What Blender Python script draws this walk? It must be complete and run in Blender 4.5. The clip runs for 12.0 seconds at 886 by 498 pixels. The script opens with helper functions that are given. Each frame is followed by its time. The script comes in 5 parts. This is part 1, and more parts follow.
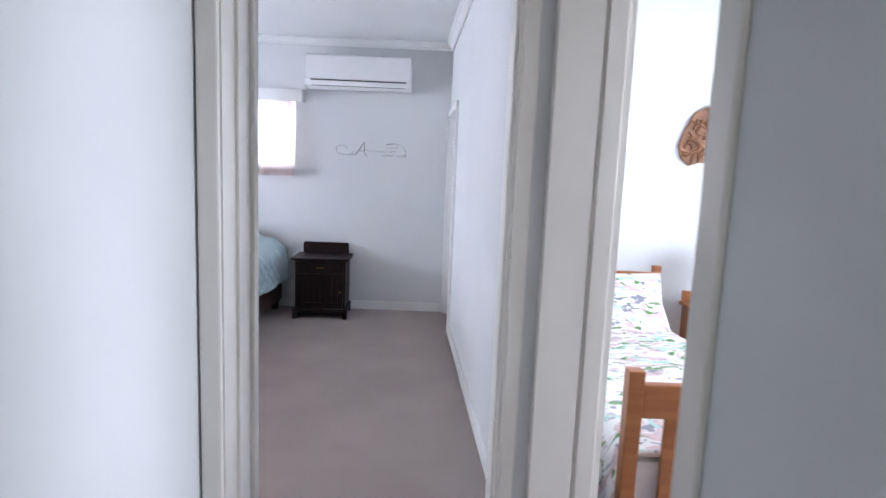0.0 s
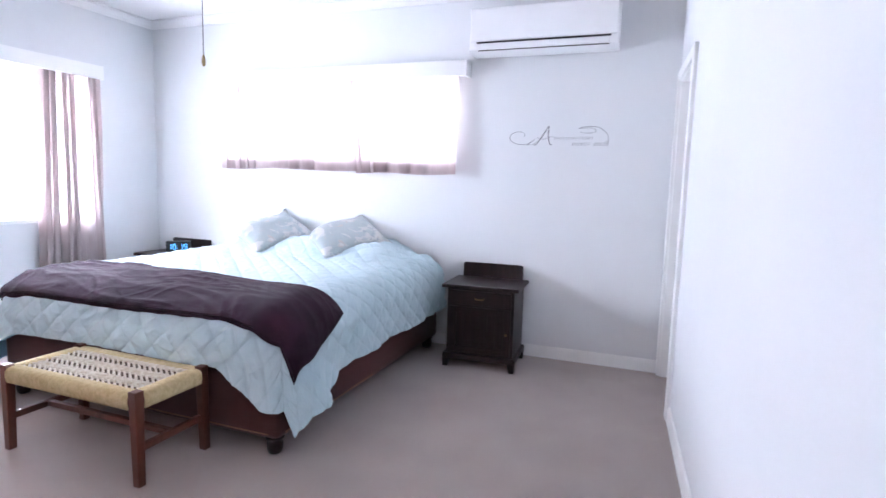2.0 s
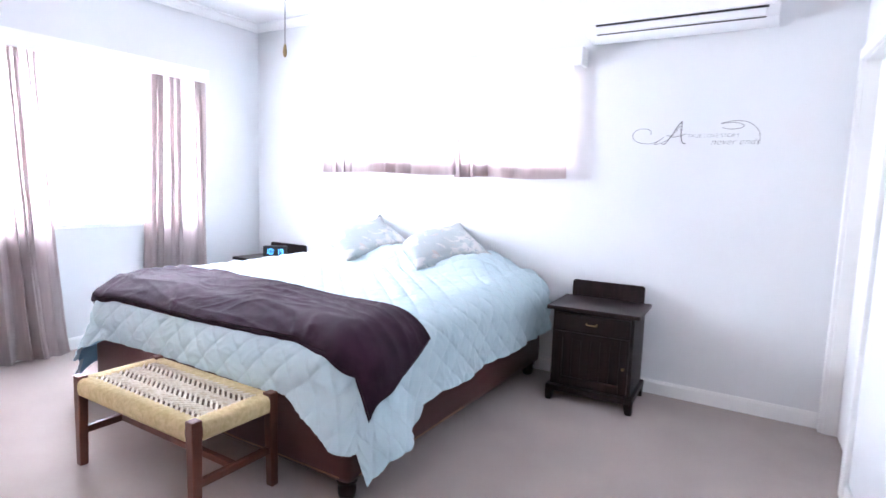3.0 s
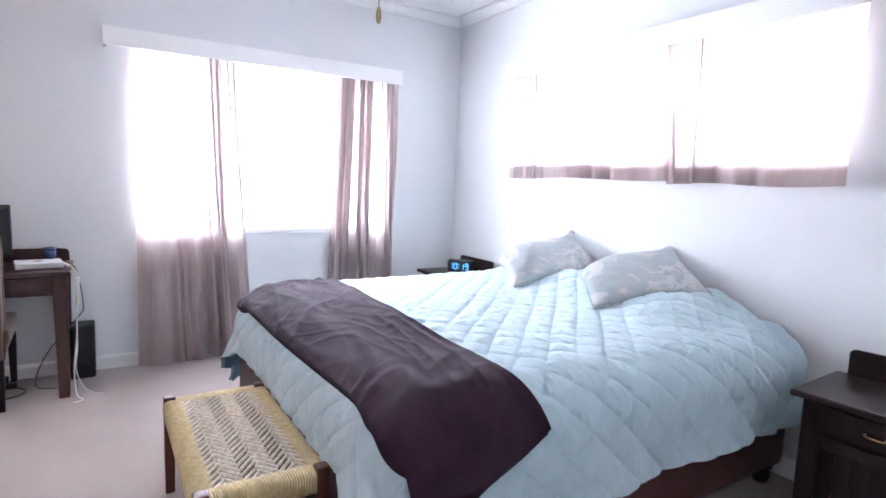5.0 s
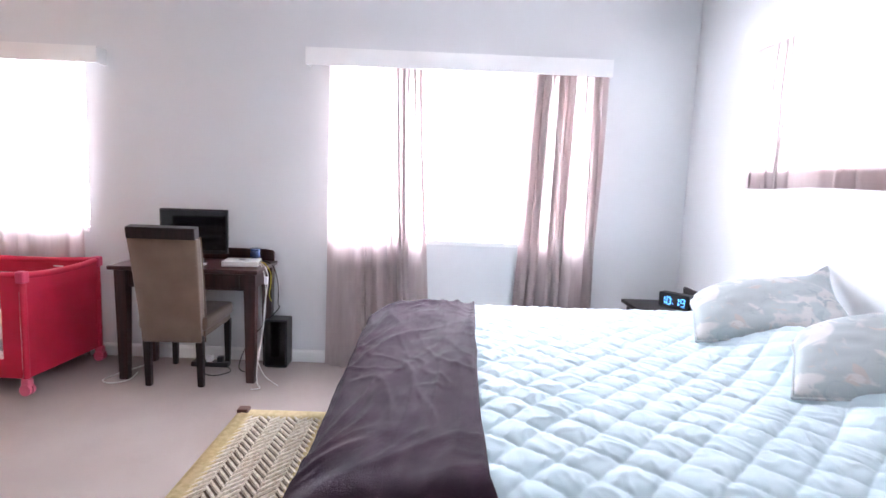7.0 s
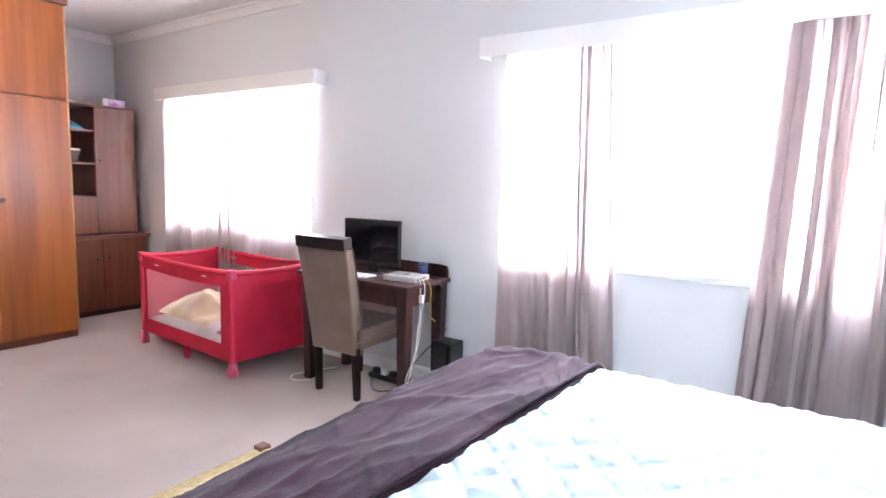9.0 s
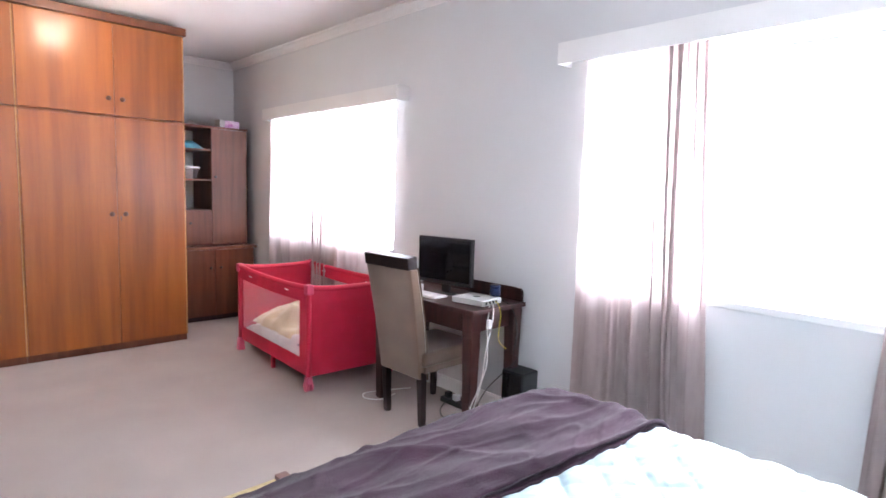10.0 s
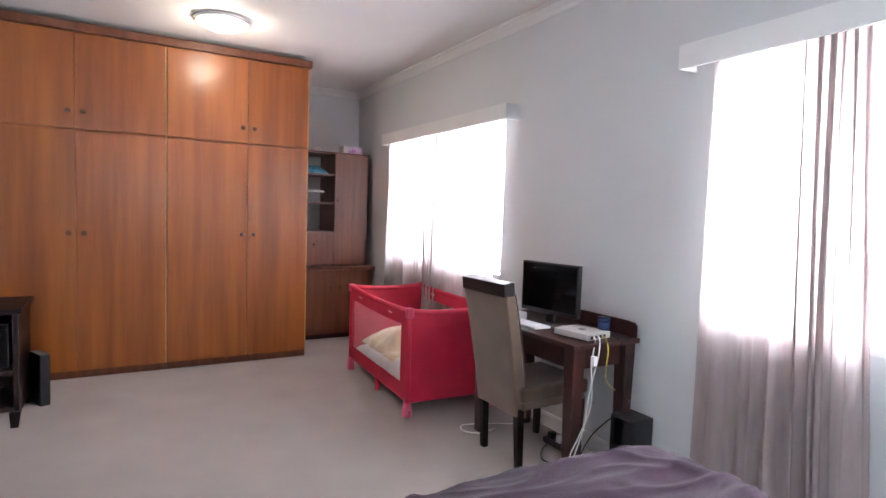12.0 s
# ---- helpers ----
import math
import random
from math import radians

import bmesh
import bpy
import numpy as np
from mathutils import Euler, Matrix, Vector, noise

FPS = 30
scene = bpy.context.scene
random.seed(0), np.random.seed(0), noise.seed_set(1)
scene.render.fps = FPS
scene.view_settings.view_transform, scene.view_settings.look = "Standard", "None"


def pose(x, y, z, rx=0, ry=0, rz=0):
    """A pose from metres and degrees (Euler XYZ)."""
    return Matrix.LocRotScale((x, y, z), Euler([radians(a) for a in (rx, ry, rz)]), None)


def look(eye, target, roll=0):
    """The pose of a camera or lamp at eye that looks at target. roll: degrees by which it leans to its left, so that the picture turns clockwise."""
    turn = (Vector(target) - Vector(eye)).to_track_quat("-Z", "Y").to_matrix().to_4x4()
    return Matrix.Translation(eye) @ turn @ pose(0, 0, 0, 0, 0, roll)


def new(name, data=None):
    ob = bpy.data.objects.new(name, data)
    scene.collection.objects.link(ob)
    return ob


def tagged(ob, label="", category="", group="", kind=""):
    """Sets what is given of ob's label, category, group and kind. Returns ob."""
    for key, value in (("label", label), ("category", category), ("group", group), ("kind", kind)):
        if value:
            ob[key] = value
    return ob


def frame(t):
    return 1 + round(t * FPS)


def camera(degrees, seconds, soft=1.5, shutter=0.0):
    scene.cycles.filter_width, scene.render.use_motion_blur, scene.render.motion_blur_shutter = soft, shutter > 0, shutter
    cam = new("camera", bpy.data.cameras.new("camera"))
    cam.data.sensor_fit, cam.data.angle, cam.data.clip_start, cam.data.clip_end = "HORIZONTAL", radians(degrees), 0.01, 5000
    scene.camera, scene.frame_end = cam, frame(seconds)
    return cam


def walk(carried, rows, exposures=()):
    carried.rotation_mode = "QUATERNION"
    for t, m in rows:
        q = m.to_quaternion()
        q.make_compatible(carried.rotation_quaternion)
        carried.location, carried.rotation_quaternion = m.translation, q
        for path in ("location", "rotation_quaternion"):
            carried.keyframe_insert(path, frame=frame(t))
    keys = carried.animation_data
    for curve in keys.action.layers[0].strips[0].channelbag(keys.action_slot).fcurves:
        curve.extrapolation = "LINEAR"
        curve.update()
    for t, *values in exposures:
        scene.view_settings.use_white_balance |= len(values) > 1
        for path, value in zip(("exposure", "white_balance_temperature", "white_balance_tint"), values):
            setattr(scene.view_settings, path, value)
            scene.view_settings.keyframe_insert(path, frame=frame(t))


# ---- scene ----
cam = camera(77.1, 12.0, shutter=0.3)
PATH = [
    (0, (0.197, 0.115, 1.453), (0.219, 2.098, 1.194), 2.4),
    (0.5, (0.178, 0.640, 1.399), (0.100, 2.623, 1.150), 2.1),
    (1, (0.179, 1.098, 1.356), (-0.066, 3.068, 1.119), 1.6),
    (1.5, (0.206, 1.483, 1.323), (-0.271, 3.411, 1.096), 1.6),
    (2, (0.180, 1.771, 1.343), (-0.522, 3.628, 1.101), 1.6),
    (2.5, (0.103, 1.983, 1.330), (-0.789, 3.757, 1.092), 1.7),
    (3, (-0.001, 2.208, 1.339), (-1.037, 3.902, 1.105), 1.9),
    (5, (-0.173, 3.203, 1.350), (-1.858, 4.254, 1.113), 2.2),
    (5.5, (-0.206, 3.437, 1.349), (-2.012, 4.264, 1.116), 2.1),
    (6, (-0.254, 3.694, 1.354), (-2.157, 4.267, 1.128), 2.1),
    (6.5, (-0.324, 3.957, 1.364), (-2.292, 4.229, 1.131), 2.3),
    (7, (-0.457, 4.186, 1.373), (-2.442, 4.218, 1.134), 2.3),
    (9, (-1.408, 5.022, 1.388), (-3.060, 3.921, 1.149), 1.7),
    (9.5, (-1.598, 5.082, 1.408), (-3.124, 3.808, 1.188), 1.8),
    (10, (-1.765, 5.133, 1.420), (-3.138, 3.693, 1.214), 1.7),
    (10.5, (-1.860, 5.134, 1.432), (-3.107, 3.580, 1.247), 1.8),
    (11, (-1.929, 5.119, 1.432), (-3.062, 3.479, 1.272), 1.8),
    (11.5, (-1.994, 5.101, 1.417), (-3.048, 3.408, 1.273), 1.8),
    (12, (-2.037, 5.097, 1.403), (-3.032, 3.367, 1.273), 1.9),
]
EXPOSURES = [(0.0, -0.10, 5900, 15), (1.0, 0.12, 5950, 17), (1.5, 0.28, 5900, 18), (2.0, 0.42, 5850, 18), (2.5, 0.66, 5850, 18), (3.0, 0.82, 5950, 17), (5.0, 0.28, 6020, 17), (7.0, 0.38, 6300, 19), (9.0, 0.72, 6230, 17), (10.5, 0.24, 6250, 14.5), (12.0, -0.04, 6250, 12.5)]
walk(cam, [(t, look(eye, target, roll)) for t, eye, target, roll in PATH], EXPOSURES)

# ---- world and light ----
world = bpy.data.worlds.new("world")
scene.world = world
world.use_nodes = True
wn = world.node_tree
sky = wn.nodes.new("ShaderNodeTexSky")
sky.sky_type = "NISHITA"
sky.sun_disc = False
sky.sun_elevation, sky.sun_rotation = radians(58), radians(150)
wn.links.new(sky.outputs["Color"], wn.nodes["Background"].inputs["Color"])
wn.nodes["Background"].inputs["Strength"].default_value = 0.12


def lamp(name, kind, m, power, colour=(1, 1, 1), size=None, angle=None):
    data = bpy.data.lights.new(name, kind)
    data.energy, data.color = power, colour
    if size:
        data.shape, data.size, data.size_y = "RECTANGLE", size[0], size[1]
    if angle:
        data.angle = radians(angle)
    ob = new(name, data)
    ob.matrix_world = m
    return ob


lamp("sun", "SUN", look((3, -6, 12), (0, 0, 0)), 3.0, (1, 0.95, 0.88), angle=0.5)
# daylight in the window openings
lamp("daylight_window_a", "AREA", look((-4.74, 4.39, 1.53), (-3, 4.39, 1.50)), 215, (0.86, 0.93, 1), (1.9, 1.15))
lamp("daylight_window_c", "AREA", look((-4.74, 0.72, 1.53), (-3, 0.72, 1.46)), 160, (0.86, 0.93, 1), (1.85, 1.15))
lamp("daylight_window_b", "AREA", look((-2.43, 6.24, 1.83), (-2.43, 4, 1.6)), 190, (0.86, 0.93, 1), (2.2, 0.62))
lamp("ceiling_light_bulb", "POINT", pose(-2.68, 0.56, 2.66), 20, (1.0, 0.86, 0.66)).data.shadow_soft_size = 0.12
lamp("daylight_second_bedroom", "AREA", look((4.1, 1.6, 1.5), (2, 1.6, 1.4)), 190, (0.92, 0.96, 1), (2.0, 1.2))
# added warm fill through an unseen opening, to brighten the passage door frames
lamp("passage_fill", "AREA", look((0.08, -2.35, 1.5), (0.08, 0, 1.4)), 6.0, (1.0, 0.93, 0.84), (0.7, 1.1))


# ---- materials ----
def material(name, colour, rough=0.6, metal=0.0, colour2=None, scale=8.0, fine=0.0, fine_scale=200.0, bump=0.0,
             stretch=(1, 1, 1), sheen=0.0, random=0.0, coat=0.0, contrast=(0.35, 0.65), spec=0.5):
    """A surface with broad variation between two colours, fine grain and relief."""
    m = bpy.data.materials.new(name)
    m.use_nodes = True
    n, l = m.node_tree.nodes, m.node_tree.links
    b = n["Principled BSDF"]
    b.inputs["Roughness"].default_value, b.inputs["Metallic"].default_value = rough, metal
    b.inputs["Specular IOR Level"].default_value = spec
    if sheen:
        b.inputs["Sheen Weight"].default_value = sheen
    if coat:
        b.inputs["Coat Weight"].default_value = coat
        b.inputs["Coat Roughness"].default_value = 0.15
    coord = n.new("ShaderNodeTexCoord")
    mapping = n.new("ShaderNodeMapping")
    mapping.inputs["Scale"].default_value = stretch
    l.new(coord.outputs["Object"], mapping.inputs["Vector"])
    broad = n.new("ShaderNodeTexNoise")
    broad.inputs["Scale"].default_value, broad.inputs["Detail"].default_value = scale, 4
    l.new(mapping.outputs["Vector"], broad.inputs["Vector"])
    ramp = n.new("ShaderNodeValToRGB")
    ramp.color_ramp.elements[0].position, ramp.color_ramp.elements[1].position = contrast
    c2 = colour2 or tuple(c * 0.93 for c in colour)
    ramp.color_ramp.elements[0].color, ramp.color_ramp.elements[1].color = (*c2, 1), (*colour, 1)
    l.new(broad.outputs["Fac"], ramp.inputs["Fac"])
    out = ramp.outputs["Color"]
    grain = n.new("ShaderNodeTexNoise")
    grain.inputs["Scale"].default_value, grain.inputs["Detail"].default_value = fine_scale, 3
    l.new(mapping.outputs["Vector"], grain.inputs["Vector"])
    if fine:
        span = n.new("ShaderNodeMapRange")
        span.inputs["To Min"].default_value, span.inputs["To Max"].default_value = 1 - fine, 1 + fine
        l.new(grain.outputs["Fac"], span.inputs["Value"])
        mul = n.new("ShaderNodeMix")
        mul.data_type, mul.blend_type = "RGBA", "MULTIPLY"
        mul.inputs["Factor"].default_value = 1
        l.new(out, mul.inputs[6])
        l.new(span.outputs["Result"], mul.inputs[7])
        out = mul.outputs[2]
    if random:
        info = n.new("ShaderNodeObjectInfo")
        vary = n.new("ShaderNodeMapRange")
        vary.inputs["To Min"].default_value, vary.inputs["To Max"].default_value = 1 - random, 1 + random
        l.new(info.outputs["Random"], vary.inputs["Value"])
        mul2 = n.new("ShaderNodeMix")
        mul2.data_type, mul2.blend_type = "RGBA", "MULTIPLY"
        mul2.inputs["Factor"].default_value = 1
        l.new(out, mul2.inputs[6])
        l.new(vary.outputs["Result"], mul2.inputs[7])
        out = mul2.outputs[2]
    l.new(out, b.inputs["Base Color"])
    if bump:
        relief = n.new("ShaderNodeBump")
        relief.inputs["Strength"].default_value, relief.inputs["Distance"].default_value = bump, 0.004
        l.new(grain.outputs["Fac"], relief.inputs["Height"])
        l.new(relief.outputs["Normal"], b.inputs["Normal"])
    return m


def glow(name, colour, strength):
    m = bpy.data.materials.new(name)
    m.use_nodes = True
    b = m.node_tree.nodes["Principled BSDF"]
    b.inputs["Base Color"].default_value = (*colour, 1)
    b.inputs["Emission Color"].default_value = (*colour, 1)
    b.inputs["Emission Strength"].default_value = strength
    return m


def fabric(name, colour, colour2, through_light=0.5, scale=30.0, transparent=0.0):
    """Thin cloth that lets daylight through."""
    m = material(name, colour, 0.9, colour2=colour2, scale=scale, fine=0.08, fine_scale=900, bump=0.1, stretch=(1, 1, 0.15))
    n, l = m.node_tree.nodes, m.node_tree.links
    b, out = n["Principled BSDF"], n["Material Output"]
    t = n.new("ShaderNodeBsdfTranslucent")
    l.new(b.inputs["Base Color"].links[0].from_socket, t.inputs["Color"])
    mix = n.new("ShaderNodeMixShader")
    mix.inputs["Fac"].default_value = through_light
    l.new(b.outputs["BSDF"], mix.inputs[1])
    l.new(t.outputs["BSDF"], mix.inputs[2])
    last = mix
    if transparent:
        clear = n.new("ShaderNodeBsdfTransparent")
        last = n.new("ShaderNodeMixShader")
        last.inputs["Fac"].default_value = transparent
        l.new(mix.outputs["Shader"], last.inputs[1])
        l.new(clear.outputs["BSDF"], last.inputs[2])
    l.new(last.outputs["Shader"], out.inputs["Surface"])
    return m


WALL = material("wall_paint", (0.70, 0.71, 0.72), 0.75, colour2=(0.67, 0.68, 0.69), scale=1.3, fine=0.02, fine_scale=150, bump=0.12)
HALL_WALL = material("hall_wall_paint", (0.66, 0.67, 0.67), 0.7, colour2=(0.63, 0.64, 0.64), scale=1.3, fine=0.02, fine_scale=150, bump=0.1)
WHITE_WALL = material("white_wall_paint", (0.82, 0.84, 0.85), 0.75, scale=1.3, fine=0.02, fine_scale=150, bump=0.1)
CEILING = material("ceiling_paint", (0.82, 0.82, 0.82), 0.7, colour2=(0.79, 0.79, 0.79), scale=1.1, fine=0.015, bump=0.06)
TRIM = material("trim_paint", (0.82, 0.82, 0.81), 0.4, colour2=(0.78, 0.78, 0.77), scale=3, fine=0.02, bump=0.04)
FRAME_PAINT = material("door_frame_paint", (0.80, 0.77, 0.72), 0.38, colour2=(0.76, 0.73, 0.68), scale=3, fine=0.02, bump=0.05)
CARPET = material("carpet", (0.36, 0.300, 0.275), 0.97, colour2=(0.32, 0.266, 0.243), scale=2.2, fine=0.16, fine_scale=420, bump=0.6, sheen=0.2, spec=0.1)
DARK_WOOD = material("dark_stained_wood", (0.020, 0.010, 0.010), 0.38, colour2=(0.011, 0.006, 0.006), scale=5, fine=0.25, fine_scale=60, bump=0.05, stretch=(8, 8, 0.8), spec=0.28)
BASE = material("bed_base_leatherette", (0.075, 0.022, 0.020), 0.45, colour2=(0.055, 0.016, 0.015), scale=4, fine=0.1, fine_scale=300, bump=0.1)
ORANGE_WOOD = material("varnished_orange_wood", (0.33, 0.098, 0.014), 0.36, colour2=(0.185, 0.046, 0.008), scale=1.4, fine=0.10, fine_scale=22, bump=0.03, stretch=(8, 8, 0.45), random=0.10, coat=0.2, contrast=(0.28, 0.72))
PALE_WOOD = material("pale_edge_wood", (0.52, 0.27, 0.09), 0.45, scale=6, stretch=(8, 8, 0.5))
KNOB_WOOD = material("brown_turned_wood", (0.10, 0.035, 0.018), 0.4, scale=20)
QUILT = material("quilt_cotton", (0.465, 0.59, 0.63), 0.85, colour2=(0.43, 0.56, 0.605), scale=9, fine=0.05, fine_scale=700, bump=0.15, sheen=0.3)
THROW = material("plum_fleece", (0.036, 0.015, 0.027), 0.95, colour2=(0.021, 0.0085, 0.016), scale=7, fine=0.3, fine_scale=260, bump=0.7, sheen=0.10, spec=0.04)
CURTAIN = fabric("curtain_cloth", (0.50, 0.42, 0.41), (0.45, 0.37, 0.36), 0.46, 30, 0.02)
PLASTIC_WHITE = material("white_plastic", (0.84, 0.84, 0.85), 0.35, colour2=(0.82, 0.82, 0.83), scale=2)
BLACK = material("black_plastic", (0.012, 0.012, 0.013), 0.4, scale=6)
TAN = material("tan_suede", (0.150, 0.096, 0.064), 0.9, colour2=(0.120, 0.076, 0.051), scale=6, fine=0.1, fine_scale=300, bump=0.2, sheen=0.4)
RED = material("crimson_nylon", (0.50, 0.012, 0.045), 0.6, colour2=(0.42, 0.010, 0.035), scale=6, fine=0.06, fine_scale=500, bump=0.15)

WOVEN = material("woven_cord", (0.74, 0.68, 0.58), 0.9, colour2=(0.56, 0.47, 0.35), scale=60, fine=0.25, fine_scale=900, bump=0.4)
CORD_CREAM = material("seat_cord_binding", (0.62, 0.50, 0.28), 0.85, colour2=(0.50, 0.39, 0.20), scale=50, fine=0.2, fine_scale=700, bump=0.4)
STOOL_WOOD = material("reddish_stool_wood", (0.13, 0.040, 0.022), 0.4, colour2=(0.085, 0.026, 0.015), scale=4, fine=0.2, fine_scale=50, bump=0.05, stretch=(9, 9, 0.8))
DESK_WOOD = material("mahogany_stain", (0.046, 0.011, 0.009), 0.38, colour2=(0.026, 0.007, 0.006), scale=4, fine=0.2, fine_scale=50, bump=0.05, stretch=(9, 9, 0.8))
HUTCH_WOOD = material("brown_veneer", (0.165, 0.052, 0.023), 0.38, colour2=(0.095, 0.029, 0.013), scale=2.5, fine=0.16, fine_scale=28, bump=0.03, stretch=(9, 9, 0.5), random=0.06, contrast=(0.3, 0.7))
PINE = material("honey_pine", (0.37, 0.135, 0.042), 0.4, colour2=(0.27, 0.09, 0.026), scale=3, fine=0.14, fine_scale=30, bump=0.03, stretch=(0.6, 8, 8))
CARVED = material("carved_wood", (0.30, 0.135, 0.062), 0.5, colour2=(0.17, 0.07, 0.03), scale=14, fine=0.3, fine_scale=40, bump=0.5)
BRASS = material("aged_brass", (0.30, 0.22, 0.11), 0.4, metal=0.9, scale=30)
DARK_METAL = material("dark_metal", (0.05, 0.045, 0.04), 0.4, metal=0.7, scale=20)
NET = fabric("white_net", (0.76, 0.70, 0.73), (0.70, 0.64, 0.67), 0.35, 40, 0.76)
LINEN = material("white_linen", (0.74, 0.73, 0.72), 0.9, colour2=(0.64, 0.64, 0.65), scale=14, fine=0.05, fine_scale=500, bump=0.2)
CREAM = material("cream_fleece", (0.74, 0.62, 0.40), 0.95, colour2=(0.66, 0.53, 0.32), scale=10, fine=0.1, fine_scale=300, bump=0.4, sheen=0.4)
CAP = material("dark_pink_plastic", (0.52, 0.05, 0.11), 0.45, scale=5)
PINK_PLASTIC = material("pink_plastic", (0.66, 0.12, 0.20), 0.4, scale=5)
SILVER = material("silver_box_plastic", (0.52, 0.52, 0.50), 0.4, scale=5)
BLUE = material("blue_glass", (0.02, 0.035, 0.10), 0.25, scale=5)
CABLE_WHITE = material("white_cable", (0.80, 0.79, 0.76), 0.5, scale=5)
CABLE_YELLOW = material("yellow_cable", (0.68, 0.55, 0.05), 0.5, scale=5)
TEAL = material("teal_cloth", (0.02, 0.13, 0.24), 0.9, colour2=(0.09, 0.28, 0.36), scale=22, fine=0.1)
LILAC = material("lilac_card", (0.42, 0.16, 0.42), 0.6, colour2=(0.70, 0.60, 0.72), scale=18)
INK = material("charcoal_vinyl", (0.12, 0.12, 0.13), 0.6, scale=10)
STEEL = material("brushed_steel", (0.55, 0.55, 0.55), 0.35, metal=0.9, scale=20)
SCREEN = material("black_screen", (0.006, 0.006, 0.008), 0.08, colour2=(0.005, 0.005, 0.006), scale=3)
PIPING = material("tan_piping", (0.30, 0.17, 0.10), 0.6, scale=10)
UNDER = material("quilt_underside", (0.20, 0.36, 0.50), 0.9, colour2=(0.17, 0.32, 0.45), scale=10, fine=0.05)


def printed(name, base, prints, scale, stretch=2.2, soft=0.03):
    """White cloth printed with scattered leaf and flower blotches."""
    m = material(name, base, 0.9, scale=6, fine=0.04, fine_scale=500, bump=0.15)
    n, l = m.node_tree.nodes, m.node_tree.links
    b = n["Principled BSDF"]
    colour = b.inputs["Base Color"].links[0].from_socket
    coord = n.new("ShaderNodeTexCoord")
    for k, (ink, size, cut) in enumerate(prints):
        shift = n.new("ShaderNodeMapping")
        shift.inputs["Location"].default_value = (k * 3.7, k * 1.9, k * 2.3)
        shift.inputs["Rotation"].default_value = (0, 0, k * 0.8)
        shift.inputs["Scale"].default_value = (1, stretch, 1)
        l.new(coord.outputs["Object"], shift.inputs["Vector"])
        spot = n.new("ShaderNodeTexNoise")
        spot.inputs["Scale"].default_value, spot.inputs["Detail"].default_value, spot.inputs["Distortion"].default_value = scale * size, 3, 1.2
        l.new(shift.outputs["Vector"], spot.inputs["Vector"])
        edge = n.new("ShaderNodeMapRange")
        edge.inputs["From Min"].default_value, edge.inputs["From Max"].default_value = cut, cut + soft
        l.new(spot.outputs["Fac"], edge.inputs["Value"])
        mix = n.new("ShaderNodeMix")
        mix.data_type = "RGBA"
        mix.inputs[7].default_value = (*ink, 1)
        l.new(edge.outputs["Result"], mix.inputs["Factor"])
        l.new(colour, mix.inputs[6])
        colour = mix.outputs[2]
    l.new(colour, b.inputs["Base Color"])
    return m


FLORAL = printed("tropical_print_cotton", (0.80, 0.78, 0.76), (((0.60, 0.46, 0.46), 0.9, 0.55), ((0.24, 0.24, 0.28), 1.5, 0.60), ((0.12, 0.24, 0.07), 1.2, 0.59), ((0.40, 0.64, 0.58), 0.8, 0.62)), 7)
CUSHION = printed("blossom_print_cotton", (0.40, 0.45, 0.46), (((0.53, 0.53, 0.515), 0.8, 0.53), ((0.46, 0.43, 0.40), 1.7, 0.62), ((0.34, 0.39, 0.41), 1.3, 0.60)), 9, 1.0, 0.06)
PARTIAL_GLASS = bpy.data.materials.new("window_glass")
PARTIAL_GLASS.use_nodes = True
gb = PARTIAL_GLASS.node_tree.nodes["Principled BSDF"]
gb.inputs["Base Color"].default_value, gb.inputs["Roughness"].default_value, gb.inputs["Transmission Weight"].default_value = (1, 1, 1, 1), 0.02, 1.0
gb.inputs["IOR"].default_value = 1.05


# ---- mesh helpers ----
def mesh_of(name, bm, mat, smooth=False):
    me = bpy.data.meshes.new(name)
    bmesh.ops.recalc_face_normals(bm, faces=bm.faces)
    bm.to_mesh(me)
    bm.free()
    for p in me.polygons:
        p.use_smooth = smooth
    me.materials.append(mat)
    return me


def part(name, bm, mat, parent, label="", m=None, smooth=False):
    ob = new(name, mesh_of(name, bm, mat, smooth))
    ob.parent = parent
    if m is not None:
        ob.matrix_basis = m
    return tagged(ob, label)


def thing(name, label, category, m=None, group=""):
    ob = new(name)
    ob.empty_display_size = 0.1
    ob.matrix_basis = m if m is not None else Matrix()
    return tagged(ob, label, category, group)


def solid(name, bm, mat, label, category, kind="", m=None, group="", smooth=False):
    ob = new(name, mesh_of(name, bm, mat, smooth))
    if m is not None:
        ob.matrix_basis = m
    return tagged(ob, label, category, group, kind)


def bevel(bm, w, seg=2):
    if w:
        bmesh.ops.bevel(bm, geom=bm.edges[:], offset=w, segments=seg, affect="EDGES", profile=0.6, clamp_overlap=True)
    return bm


def box(x0, x1, y0, y1, z0, z1, w=0.0, seg=2, into=None):
    bm = bmesh.new()
    m = Matrix.Translation(((x0 + x1) / 2, (y0 + y1) / 2, (z0 + z1) / 2)) @ Matrix.Diagonal((x1 - x0, y1 - y0, z1 - z0, 1))
    bmesh.ops.create_cube(bm, size=1, matrix=m)
    bevel(bm, w, seg)
    return join(into, bm) if into is not None else bm


def join(a, b):
    me = bpy.data.meshes.new("scratch")
    b.to_mesh(me)
    b.free()
    a.from_mesh(me)
    bpy.data.meshes.remove(me)
    return a


def boxes(*rows, w=0.0):
    bm = bmesh.new()
    for r in rows:
        box(*r, w=w, into=bm)
    return bm



